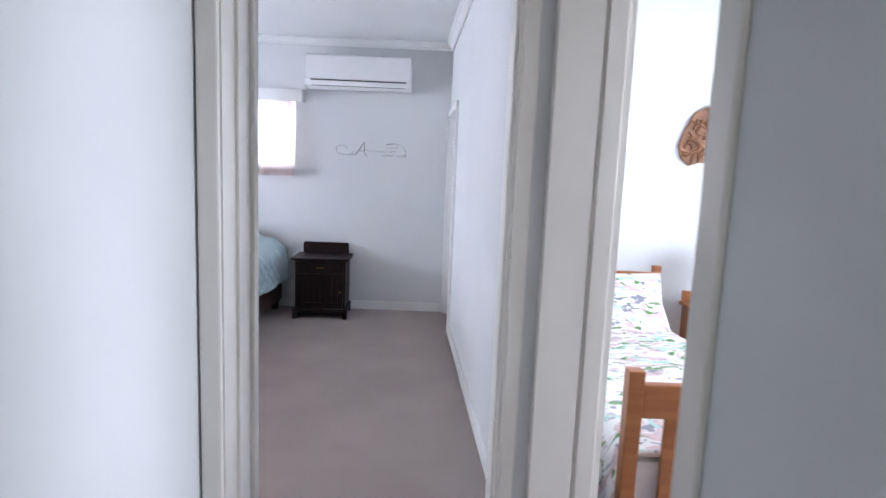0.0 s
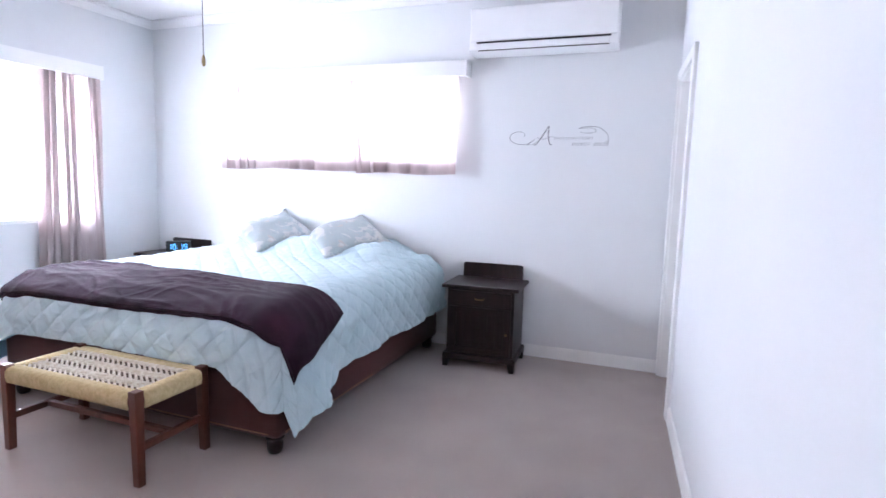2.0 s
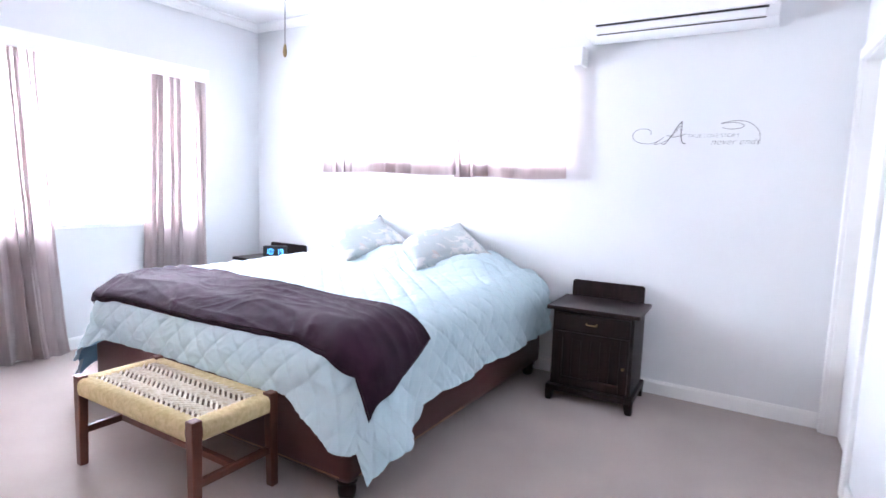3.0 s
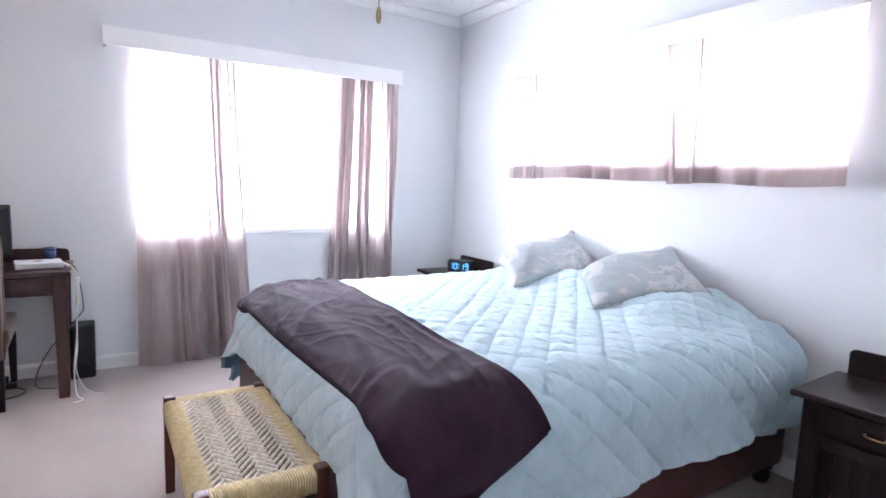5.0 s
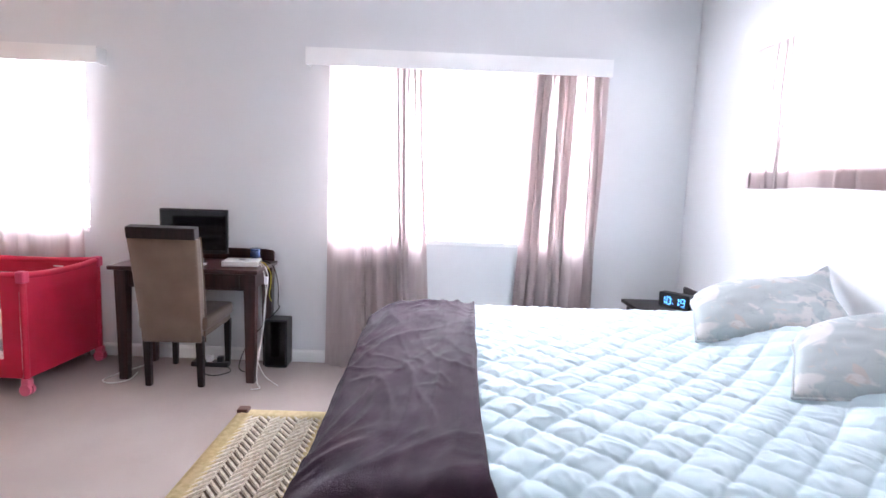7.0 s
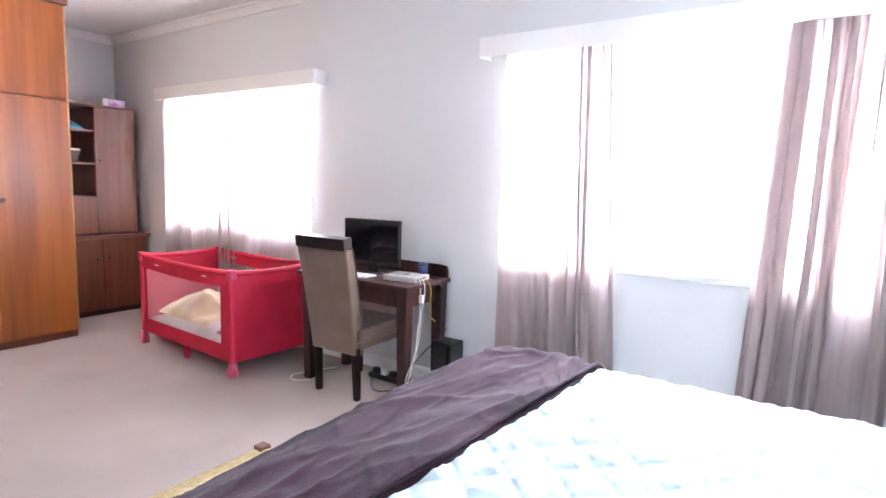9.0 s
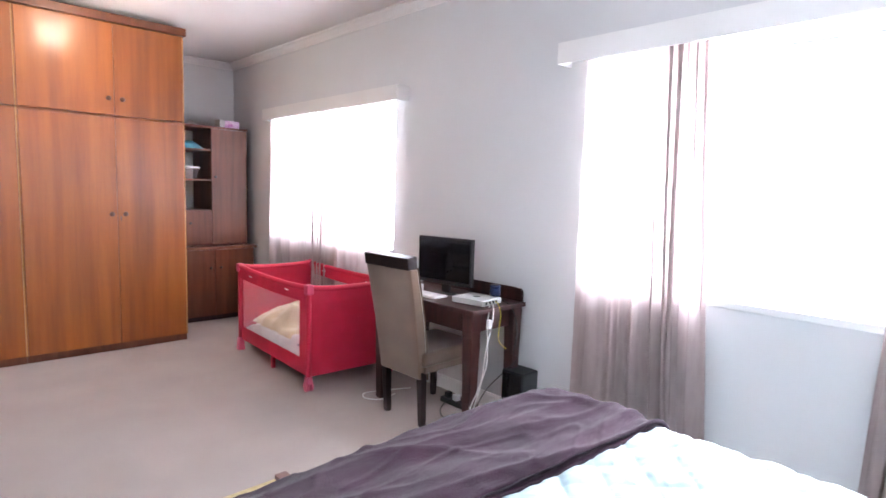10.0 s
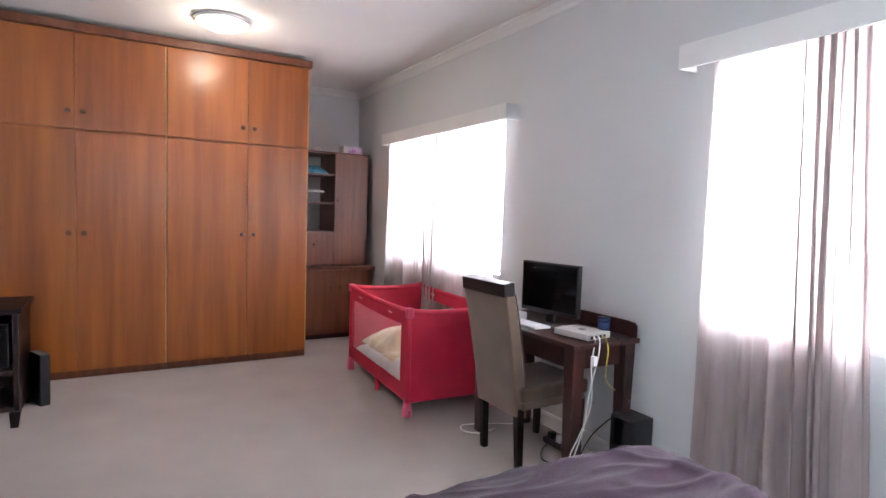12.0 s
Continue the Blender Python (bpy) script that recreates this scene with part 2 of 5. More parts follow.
def cyl(r0, r1, z0, z1, seg=16, w=0.0, at=(0, 0), into=None, m=None):
    bm = bmesh.new()
    bmesh.ops.create_cone(bm, cap_ends=True, segments=seg, radius1=r0, radius2=r1, depth=z1 - z0, matrix=Matrix.Translation((at[0], at[1], (z0 + z1) / 2)))
    if w:
        rim = [e for e in bm.edges if abs(e.verts[0].co.z - e.verts[1].co.z) < 1e-6]
        bmesh.ops.bevel(bm, geom=rim, offset=w, segments=2, affect="EDGES", profile=0.6, clamp_overlap=True)
    if m is not None:
        bm.transform(m)
    return join(into, bm) if into is not None else bm


def lathe(profile, seg=20):
    """A turned shape from (radius, height) pairs."""
    bm = bmesh.new()
    rings = [[bm.verts.new((r * math.cos(2 * math.pi * k / seg), r * math.sin(2 * math.pi * k / seg), z)) for k in range(seg)] for r, z in profile]
    for a, b in zip(rings, rings[1:]):
        for k in range(seg):
            bm.faces.new((a[k], a[(k + 1) % seg], b[(k + 1) % seg], b[k]))
    bm.faces.new(rings[0])
    bm.faces.new(rings[-1])
    return bm


def sheet(fn, nu, nv):
    """A surface from fn(u, v), u and v from 0 to 1."""
    bm = bmesh.new()
    g = [[bm.verts.new(fn(i / nu, j / nv)) for j in range(nv + 1)] for i in range(nu + 1)]
    for i in range(nu):
        for j in range(nv):
            bm.faces.new((g[i][j], g[i + 1][j], g[i + 1][j + 1], g[i][j + 1]))
    return bm


def extrude_outline(points, depth, w=0.0):
    """A plate in the local xz plane, its outline given, depth along +y."""
    bm = bmesh.new()
    f = bm.faces.new([bm.verts.new((x, 0, z)) for x, z in points])
    r = bmesh.ops.extrude_face_region(bm, geom=[f])
    bmesh.ops.translate(bm, verts=[v for v in r["geom"] if isinstance(v, bmesh.types.BMVert)], vec=(0, depth, 0))
    return bevel(bm, w)


def tube(points, r, seg=8, smooth=4):
    """A round cord through the points, smoothed."""
    pts = [Vector(p) for p in points]
    fine = []
    for k in range(len(pts) - 1):
        p0, p1, p2, p3 = pts[max(k - 1, 0)], pts[k], pts[k + 1], pts[min(k + 2, len(pts) - 1)]
        for s in range(smooth):
            t = s / smooth
            fine.append(0.5 * (2 * p1 + (p2 - p0) * t + (2 * p0 - 5 * p1 + 4 * p2 - p3) * t * t + (3 * p1 - p0 - 3 * p2 + p3) * t ** 3))
    fine.append(pts[-1])
    bm = bmesh.new()
    rings = []
    for k, p in enumerate(fine):
        d = (fine[min(k + 1, len(fine) - 1)] - fine[max(k - 1, 0)]).normalized()
        a = d.cross(Vector((0.3, 0.2, 0.93)))
        a = (a if a.length > 0.05 else d.cross(Vector((1, 0, 0)))).normalized()
        b = d.cross(a)
        rings.append([bm.verts.new(p + r * (math.cos(2 * math.pi * i / seg) * a + math.sin(2 * math.pi * i / seg) * b)) for i in range(seg)])
    for a, b in zip(rings, rings[1:]):
        for i in range(seg):
            bm.faces.new((a[i], a[(i + 1) % seg], b[(i + 1) % seg], b[i]))
    bm.faces.new(rings[0])
    bm.faces.new(rings[-1])
    return bm


def leg(x, y, z0, z1, w0, w1, into=None, shift=(0, 0)):
    """A square leg, w0 wide at the foot and w1 at the top; shift moves the foot."""
    bm = bmesh.new()
    lo = [bm.verts.new((x + shift[0] + sx * w0 / 2, y + shift[1] + sy * w0 / 2, z0)) for sx, sy in ((-1, -1), (1, -1), (1, 1), (-1, 1))]
    hi = [bm.verts.new((x + sx * w1 / 2, y + sy * w1 / 2, z1)) for sx, sy in ((-1, -1), (1, -1), (1, 1), (-1, 1))]
    bm.faces.new(lo)
    bm.faces.new(hi)
    for k in range(4):
        bm.faces.new((lo[k], lo[(k + 1) % 4], hi[(k + 1) % 4], hi[k]))
    return bevel(bm, 0.004)


def wobble(x, y, z=0.0):
    return noise.noise(Vector((x, y, z)))


# ---- the large structure ----
CEIL = 2.79
WX, NY = -4.5, 6.0


def structure(name, bm, mat, label, category):
    return solid(name, bm, mat, label, category, "structure")


structure("floor", box(-4.72, 4.22, -2.32, 6.22, -0.1, 0.0), CARPET, "beige ribbed wall-to-wall carpet floor", "floor")
structure("ceiling", box(-4.72, 4.22, -2.32, 6.22, CEIL, CEIL + 0.1), CEILING, "plain white painted ceiling", "ceiling")
structure("ground", box(-400, 400, -400, 400, -0.5, -0.3), material("lawn", (0.10, 0.13, 0.06), 0.95, scale=0.6, fine=0.3, fine_scale=20), "grass ground round the house", "ground")

SKY_GLOW = glow("bright_overcast_distance", (0.93, 0.97, 1.0), 3.6)
structure("backdrop", boxes((-9.1, -9.0, -9, 14, -0.3, 7), (-9, 3, 11.0, 11.1, -0.3, 7), (9.0, 9.1, -6, 8, -0.3, 7)), SKY_GLOW, "glaring bright daylight outside the windows", "backdrop")

# windows: y or x span, sill, head
A0, A1, C0, C1, SILL, HEAD = 3.44, 5.33, -0.20, 1.69, 0.945, 2.11
B0, B1, BSILL = -3.57, -1.35, 1.525
structure("wall_west", boxes(
    (WX - 0.22, WX, -1.43, C0, 0, CEIL), (WX - 0.22, WX, C1, A0, 0, CEIL), (WX - 0.22, WX, A1, 6.22, 0, CEIL),
    (WX - 0.22, WX, C0, C1, 0, SILL), (WX - 0.22, WX, C0, C1, HEAD, CEIL),
    (WX - 0.22, WX, A0, A1, 0, SILL), (WX - 0.22, WX, A0, A1, HEAD, CEIL)), WALL, "pale grey painted wall with two windows", "wall")
structure("wall_north", boxes(
    (WX, B0, NY, 6.22, 0, CEIL), (B1, 4.22, NY, 6.22, 0, CEIL), (B0, B1, NY, 6.22, 0, BSILL), (B0, B1, NY, 6.22, HEAD, CEIL)),
    WALL, "pale grey painted wall with a high window", "wall")
structure("wall_south", box(WX, -0.64, -1.43, -1.31, 0, CEIL), WALL, "pale grey painted wall behind the cupboards", "wall")
HY, HF, HW0, HW1 = 1.80, 2.06, -0.53, 0.66
# the east wall runs a little askew: its foot from (0.535, HF) to (0.287, NY)
EAST = pose(0.337, 5.162, 0, 0, 0, 3.62) @ Matrix.Translation((0, -5.162, 0))


def east(y):
    return 0.337 + (5.162 - y) * 0.0632


def prism(points, z0, z1):
    bm = bmesh.new()
    lo, hi = [[bm.verts.new((x, y, z)) for x, y in points] for z in (z0, z1)]
    bm.faces.new(lo)
    bm.faces.new(hi)
    for k in range(len(points)):
        bm.faces.new((lo[k - 1], lo[k], hi[k], hi[k - 1]))
    return bm


bm = prism([(east(HF), HF), (0.79, HF), (0.79, 5.17), (east(5.17), 5.17)], 0, CEIL)
join(bm, prism([(east(5.95), 5.95), (0.46, 5.95), (0.46, NY), (east(NY), NY)], 0, CEIL))
join(bm, prism([(east(5.17), 5.17), (0.46, 5.17), (0.46, 5.95), (east(5.95), 5.95)], 2.09, CEIL))
structure("wall_east", bm, WALL, "pale grey painted wall with a doorway", "wall")
structure("wall_hall_end", boxes((HW0 - 0.12, -0.48, HY, HF, 0, CEIL), (0.44, 0.737, HY, HF, 0, CEIL), (-0.48, 0.44, HY, HF, 2.09, CEIL)),
          WALL, "pale grey wall round the bedroom doorway", "wall")
structure("wall_hall_west", box(HW0 - 0.12, HW0, -2.2, HY, 0, CEIL), HALL_WALL, "pale painted passage wall", "wall")
structure("wall_hall_east", boxes((HW1, 0.79, -2.2, 1.06, 0, CEIL), (HW1, 0.79, 1.06, HY, 2.09, CEIL)),
          HALL_WALL, "grey painted passage wall with a doorway", "wall")
structure("wall_hall_south", boxes((HW0 - 0.12, -0.30, -2.32, -2.2, 0, CEIL), (0.46, 4.22, -2.32, -2.2, 0, CEIL), (-0.30, 0.46, -2.32, -2.2, 0, 0.9), (-0.30, 0.46, -2.32, -2.2, 2.1, CEIL)), HALL_WALL, "plain painted wall closing the passage", "wall")
structure("wall_second_bedroom_north", box(0.79, 4.22, 4.25, 4.37, 0, CEIL), WHITE_WALL, "white painted bedroom wall", "wall")
structure("wall_second_bedroom_east", boxes((4.0, 4.22, -2.2, 0.6, 0, CEIL), (4.0, 4.22, 2.6, 4.25, 0, CEIL), (4.0, 4.22, 0.6, 2.6, 0, 0.9), (4.0, 4.22, 0.6, 2.6, 2.1, CEIL)),
          WHITE_WALL, "white painted bedroom wall with a window", "wall")
structure("wall_bathroom", box(2.2, 2.32, 4.37, NY, 0, CEIL), WHITE_WALL, "plain wall closing the far room", "wall")


# cornice, baseboards, door frames
def moulding(name, p, q, inward, profile, mat, label):
    """A strip from p to q along a wall; profile: (out from the wall, height) pairs; inward points into the room."""
    bm = bmesh.new()
    rings = [[bm.verts.new((e[0] + inward[0] * o, e[1] + inward[1] * o, z)) for o, z in profile] for e in (p, q)]
    n = len(profile)
    for k in range(n):
        bm.faces.new((rings[0][k], rings[0][(k + 1) % n], rings[1][(k + 1) % n], rings[1][k]))
    bm.faces.new(rings[0])
    bm.faces.new(rings[1])
    return structure(name, bm, mat, label, name)


CORNICE = [(0, CEIL - 0.068), (0.012, CEIL - 0.068), (0.022, CEIL - 0.045), (0.05, CEIL - 0.018), (0.072, CEIL - 0.012), (0.072, CEIL), (0, CEIL)]
SKIRT = [(0, 0), (0.016, 0), (0.016, 0.075), (0.010, 0.092), (0, 0.092)]
for p, q, d in (((WX, -1.31), (WX, NY), (1, 0)), ((WX, NY), (0.29, NY), (0, -1)), ((east(HF), HF), (east(NY), NY), (-0.998, -0.063)), ((WX, -1.31), (-3.6, -1.31), (0, 1)), ((HW0 - 0.12, -0.03), (HW0 - 0.12, HF), (-1, 0))):
    moulding("cornice", p, q, d, CORNICE, CEILING, "white plaster cornice under the ceiling")
for p, q, d in (((WX, -0.6), (WX, NY), (1, 0)), ((WX, NY), (0.262, NY), (0, -1)), ((east(2.12), 2.12), (east(5.10), 5.10), (-0.998, -0.063)), ((HW0, -2.2), (HW0, HY - 0.02), (1, 0)),
                ((HW0 - 0.12, -0.03), (HW0 - 0.12, HF), (-1, 0)), ((HW1, -2.2), (HW1, 0.985), (-1, 0))):
    moulding("baseboard", p, q, d, SKIRT, TRIM, "white painted skirting board along the wall")

DOOR_H = 2.05
# bedroom door frame: lining, stops and architraves
frame_1 = tagged(thing("door_frame_1", "cream painted wooden door frame of the bedroom", "door frame", pose(0, HY, 0)), kind="structure")
part("lining", boxes((-0.48, -0.452, -0.004, 0.235, 0, DOOR_H), (0.412, 0.44, -0.004, 0.235, 0, DOOR_H), (-0.452, 0.412, -0.004, 0.235, DOOR_H, DOOR_H + 0.035)), FRAME_PAINT, frame_1)
part("door_stop", boxes((-0.452, -0.440, 0.10, 0.17, 0, DOOR_H), (0.402, 0.412, 0.02, 0.06, 0, DOOR_H), (-0.440, 0.402, 0.10, 0.17, DOOR_H - 0.012, DOOR_H), w=0.003), FRAME_PAINT, frame_1)
part("architrave", boxes((-0.522, -0.458, -0.020, 0, 0, DOOR_H + 0.08), (0.424, 0.472, -0.020, 0, 0, DOOR_H + 0.08), (-0.458, 0.424, -0.020, 0, DOOR_H + 0.012, DOOR_H + 0.08), w=0.006), FRAME_PAINT, frame_1)
part("architrave", boxes((-0.522, -0.436, 0.237, 0.282, 0, DOOR_H + 0.08), (-0.436, 0.43, 0.26, 0.282, DOOR_H + 0.012, DOOR_H + 0.08), w=0.006), FRAME_PAINT, frame_1)
part("strike_plate", box(0.4095, 0.4118, 0.115, 0.145, 0.98, 1.14, 0.0006), FRAME_PAINT, frame_1, "painted-over strike plate")
# second bedroom door frame
frame_2 = tagged(thing("door_frame_2", "cream painted wooden door frame off the passage", "door frame", pose(HW1, 0, 0)), kind="structure")
part("lining", boxes((-0.006, 0.080, HY - 0.034, HY - 0.002, 0, DOOR_H), (-0.002, 0.135, 1.06, 1.082, 0, DOOR_H), (-0.006, 0.135, 1.06, HY - 0.002, DOOR_H, DOOR_H + 0.04)), FRAME_PAINT, frame_2)
part("door_stop", boxes((0.0, 0.056, HY - 0.044, HY - 0.034, 0, DOOR_H), (0.06, 0.10, 1.082, 1.090, 0, DOOR_H), w=0.003), FRAME_PAINT, frame_2)
part("architrave", boxes((-0.145, -0.008, HY - 0.040, HY - 0.002, 0, DOOR_H + 0.08), (-0.014, 0, 0.995, 1.075, 0, DOOR_H + 0.08), (-0.014, 0, 1.075, HY - 0.042, DOOR_H + 0.012, DOOR_H + 0.08), w=0.006), FRAME_PAINT, frame_2)
# closed door by the north wall, with its frame
frame_3 = tagged(thing("door_frame_3", "white painted door frame beside the bedroom corner", "door frame", EAST), kind="structure")
part("lining", boxes((0, 0.12, 5.17, 5.20, 0, DOOR_H), (0, 0.12, 5.92, 5.95, 0, DOOR_H), (0, 0.12, 5.17, 5.95, DOOR_H, DOOR_H + 0.04)), TRIM, frame_3)
part("architrave", boxes((-0.022, 0, 5.115, 5.192, 0, DOOR_H + 0.07), (-0.022, 0, 5.93, 5.988, 0, DOOR_H + 0.07), (-0.022, 0, 5.192, 5.93, DOOR_H + 0.008, DOOR_H + 0.07), w=0.004), TRIM, frame_3)
door_3 = tagged(thing("door_3", "closed plain white painted door", "door", EAST), kind="structure")
part("door_leaf", box(0.065, 0.105, 5.203, 5.917, 0.006, DOOR_H - 0.003, 0.002), TRIM, door_3)
part("door_handle", tube([(0.06, 5.27, 1.02), (0.02, 5.27, 1.02), (0.015, 5.31, 1.02), (0.015, 5.39, 1.02)], 0.008), STEEL, door_3, "steel lever handle")


# ---- windows, pelmets, curtains ----
def window(name, horizontal, at, a0, a1, z0, z1, posts, label):
    """A framed window; horizontal: 'x' or 'y', the way it runs; at: the plane of its panes."""
    w = tagged(thing(name, label, "window"), kind="structure")

    def bar(u0, u1, v0, v1, d):
        return (u0, u1, at - d, at + d, v0, v1) if horizontal == "x" else (at - d, at + d, u0, u1, v0, v1)
    part("window_frame", boxes(bar(a0, a0 + 0.045, z0, z1, 0.03), bar(a1 - 0.045, a1, z0, z1, 0.03), bar(a0 + 0.045, a1 - 0.045, z0, z0 + 0.045, 0.03), bar(a0 + 0.045, a1 - 0.045, z1 - 0.045, z1, 0.03), w=0.003), TRIM, w)
    ends = [a0 + 0.045, *posts, a1 - 0.045]
    for k in range(len(ends) - 1):
        if k:
            part("mullion", boxes(bar(ends[k] - 0.02, ends[k] + 0.02, z0 + 0.045, z1 - 0.045, 0.022), w=0.003), TRIM, w)
        g = part("pane", boxes(bar(ends[k] + (0.02 if k else 0), ends[k + 1] - (0.02 if k < len(ends) - 2 else 0), z0 + 0.045, z1 - 0.045, 0.003)), PARTIAL_GLASS, w)
        g.visible_shadow = False
    return w


win_a = window("window_1", "y", WX - 0.13, A0, A1, SILL, HEAD, (4.02, 4.90), "white framed window behind thin curtains")
win_c = window("window_2", "y", WX - 0.13, C0, C1, SILL, HEAD, (0.43, 1.06), "white framed window behind drawn curtains")
win_b = window("window_3", "x", NY + 0.13, B0, B1, BSILL, HEAD, (-2.82, -2.12), "high white framed window over the bed")
# unseen window, added only to let the passage fill light in
window("added_window", "x", -2.26, -0.30, 0.46, 0.9, 2.1, (), "unseen white framed window added at the passage end")
window("window_4", "y", 4.13, 0.6, 2.6, 0.9, 2.1, (1.27, 1.94), "white framed window of the second bedroom")
part("window_sill", box(WX - 0.10, WX + 0.015, A0, A1, SILL - 0.03, SILL + 0.004, 0.004), TRIM, win_a)
part("window_sill", box(WX - 0.10, WX + 0.015, C0, C1, SILL - 0.03, SILL + 0.004, 0.004), TRIM, win_c)
part("window_sill", box(B0, B1, NY - 0.012, NY + 0.10, BSILL - 0.03, BSILL + 0.004, 0.004), TRIM, win_b)


def pelmet(label, p, q, inward, z0, z1, deep=0.12):
    """A boxed curtain pelmet from p to q on the wall, open below."""
    t = thing("pelmet", label, "pelmet", group="window pelmets")
    x0, x1 = sorted((p[0], q[0] + inward[0] * deep))
    y0, y1 = sorted((p[1], q[1] + inward[1] * deep))
    if inward[0]:
        part("front_board", box(x1 - 0.016, x1, y0, y1, z0, z1, 0.003), TRIM, t)
        part("top_board", box(x0, x1 - 0.016, y0, y1, z1 - 0.016, z1, 0.002), TRIM, t)
        for y in (y0, y1 - 0.016):
            part("end_board", box(x0, x1 - 0.016, y, y + 0.016, z0, z1 - 0.016, 0.002), TRIM, t)
        part("curtain_rail", box(x0 + 0.045, x0 + 0.06, y0 + 0.016, y1 - 0.016, z1 - 0.05, z1 - 0.03), BRASS, t, "brass curtain track")
    else:
        part("front_board", box(x0, x1, y0, y0 + 0.016, z0, z1, 0.003), TRIM, t)
        part("top_board", box(x0, x1, y0 + 0.016, y1, z1 - 0.016, z1, 0.002), TRIM, t)
        for x in (x0, x1 - 0.016):
            part("end_board", box(x, x + 0.016, y0 + 0.016, y1, z0, z1 - 0.016, 0.002), TRIM, t)
        part("curtain_rail", box(x0 + 0.016, x1 - 0.016, y1 - 0.06, y1 - 0.045, z1 - 0.05, z1 - 0.03), BRASS, t, "brass curtain track")
    return t


pelmet("white painted box pelmet over the window", (WX, 3.26), (WX, 5.37), (1, 0), 2.135, 2.25)
pelmet("white painted box pelmet above the crib", (WX, -0.335), (WX, 1.85), (1, 0), 2.085, 2.195)
pelmet("white painted box pelmet over the high window", (-3.66, NY), (-1.225, NY), (0, -1), 2.145, 2.26)


def curtain(label, horizontal, off, a0, a1, top0, top1, z0, z1, folds, seed, deep=0.022, bunch=1.0, lap=0.0, group="curtains", even=0.25):
    """A hanging cloth from a0 to a1 at the hem and top0 to top1 at the track, off metres from its wall."""
    t = thing("curtain", label, "curtain", group=group)
    rnd = random.Random(seed)
    phase = [rnd.uniform(0, 6.28) for _ in range(4)]

    def fn(u, v):
        warp = u + 0.035 * math.sin(5.1 * u * math.pi + phase[0]) + 0.012 * math.sin(13 * u + 3 * v + phase[1])
        s = u ** bunch
        a = (top0 + (top1 - top0) * s) * v ** 0.7 + (a0 + (a1 - a0) * s) * (1 - v ** 0.7)
        f = math.sin(2 * math.pi * folds * warp + phase[2])
        f = math.copysign(abs(f) ** 0.7, f)
        amp = deep * (0.55 + 0.6 * (1 - v)) * (0.75 + 0.4 * math.sin(2.3 * math.pi * u + phase[3]))
        d = off + amp * f + 0.006 * wobble(u * 9, v * 4, seed)
        z = z0 + (z1 - z0) * v + 0.006 * math.sin(9 * u + phase[1]) * (1 - v)
        a += 0.012 * math.sin(2 * math.pi * folds * warp * 0.5 + phase[0]) * (1 - v)
        side = u if bunch < 1 else 1 - u
        a += lap * math.sin(4 * math.pi * folds * warp + 2 * phase[2]) * (even + (1 - even) * min(1, max(0, side * 2.4 - 0.9)))
        return (WX + d, a, z) if horizontal == "y" else (a, NY - d, z)
    part("cloth", sheet(fn, int(folds * 20), 26), CURTAIN, t, smooth=True)
    hem = 0.085 if z0 > 1 else 0.0
    if hem:
        def fh(u, v):
            p = fn(u, v * hem / (z1 - z0))
            return (p[0], p[1] - 0.004, p[2])
        part("hem", sheet(fh, int(folds * 14), 2), CURTAIN, t, smooth=True)
    return t


curtain("dusty pink curtain hanging to the floor", "y", 0.075, 3.40, 4.20, 3.42, 4.06, 0.006, 2.215, 9, 3, 0.036, 0.74, 0.020, even=0.12)
curtain("dusty pink curtain gathered beside the window", "y", 0.075, 4.77, 5.36, 4.86, 5.34, 0.02, 2.215, 6, 5, 0.045, 1.25, 0.034, even=0.75)
curtain("pale drawn curtain behind the crib", "y", 0.07, -0.31, 0.66, -0.29, 0.60, 0.02, 2.155, 8, 7, 0.030, 0.72, 0.017, even=0.2)
curtain("pale drawn curtain hanging behind the crib", "y", 0.07, 0.54, 1.72, 0.64, 1.68, 0.02, 2.155, 9, 9, 0.030, 1.3, 0.017, even=0.2)
curtain("short dusty pink curtain at the high window", "x", 0.065, -3.62, -2.13, -3.61, -2.19, 1.41, 2.22, 8, 11, 0.032, 1.15, 0.024, even=0.12)
curtain("short dusty pink curtain over the bed", "x", 0.075, -2.19, -1.29, -2.24, -1.30, 1.395, 2.22, 5, 13, 0.034, 1.3, 0.024, even=0.12)

# ---- air conditioner, decal, ceiling fittings ----
ac = thing("air_conditioner", "white wall-mounted split air conditioner unit", "air conditioner", pose(-0.652, NY, 2.282) @ Matrix.Diagonal((0.935, 1, 0.93, 1)))
part("housing", sheet(lambda u, v: (-0.565 + 1.13 * u, (-0.02 - 0.185 * math.sin(min(v * 1.35, 1) * math.pi / 2) ** 0.6) * (1 if 0.004 < u < 0.996 else 0.96) if v < 0.96 else -0.02, 0.002 + 0.346 * (1 - v) if v > 0.02 else 0.35), 40, 24), PLASTIC_WHITE, ac, smooth=True)
part("back_plate", box(-0.56, 0.56, -0.195, 0, 0.03, 0.345, 0.03, 4), PLASTIC_WHITE, ac)
part("front_panel", box(-0.555, 0.555, -0.214, -0.19, 0.085, 0.335, 0.01, 3), PLASTIC_WHITE, ac)
part("louvre", box(-0.49, 0.50, -0.212, -0.196, 0.022, 0.068, 0.005, 3), PLASTIC_WHITE, ac)
part("air_slot", box(-0.50, 0.51, -0.209, -0.190, 0.070, 0.083), BLACK, ac, "dark air slot")
part("seam", box(-0.49, 0.50, -0.207, -0.196, 0.014, 0.019), DARK_METAL, ac)


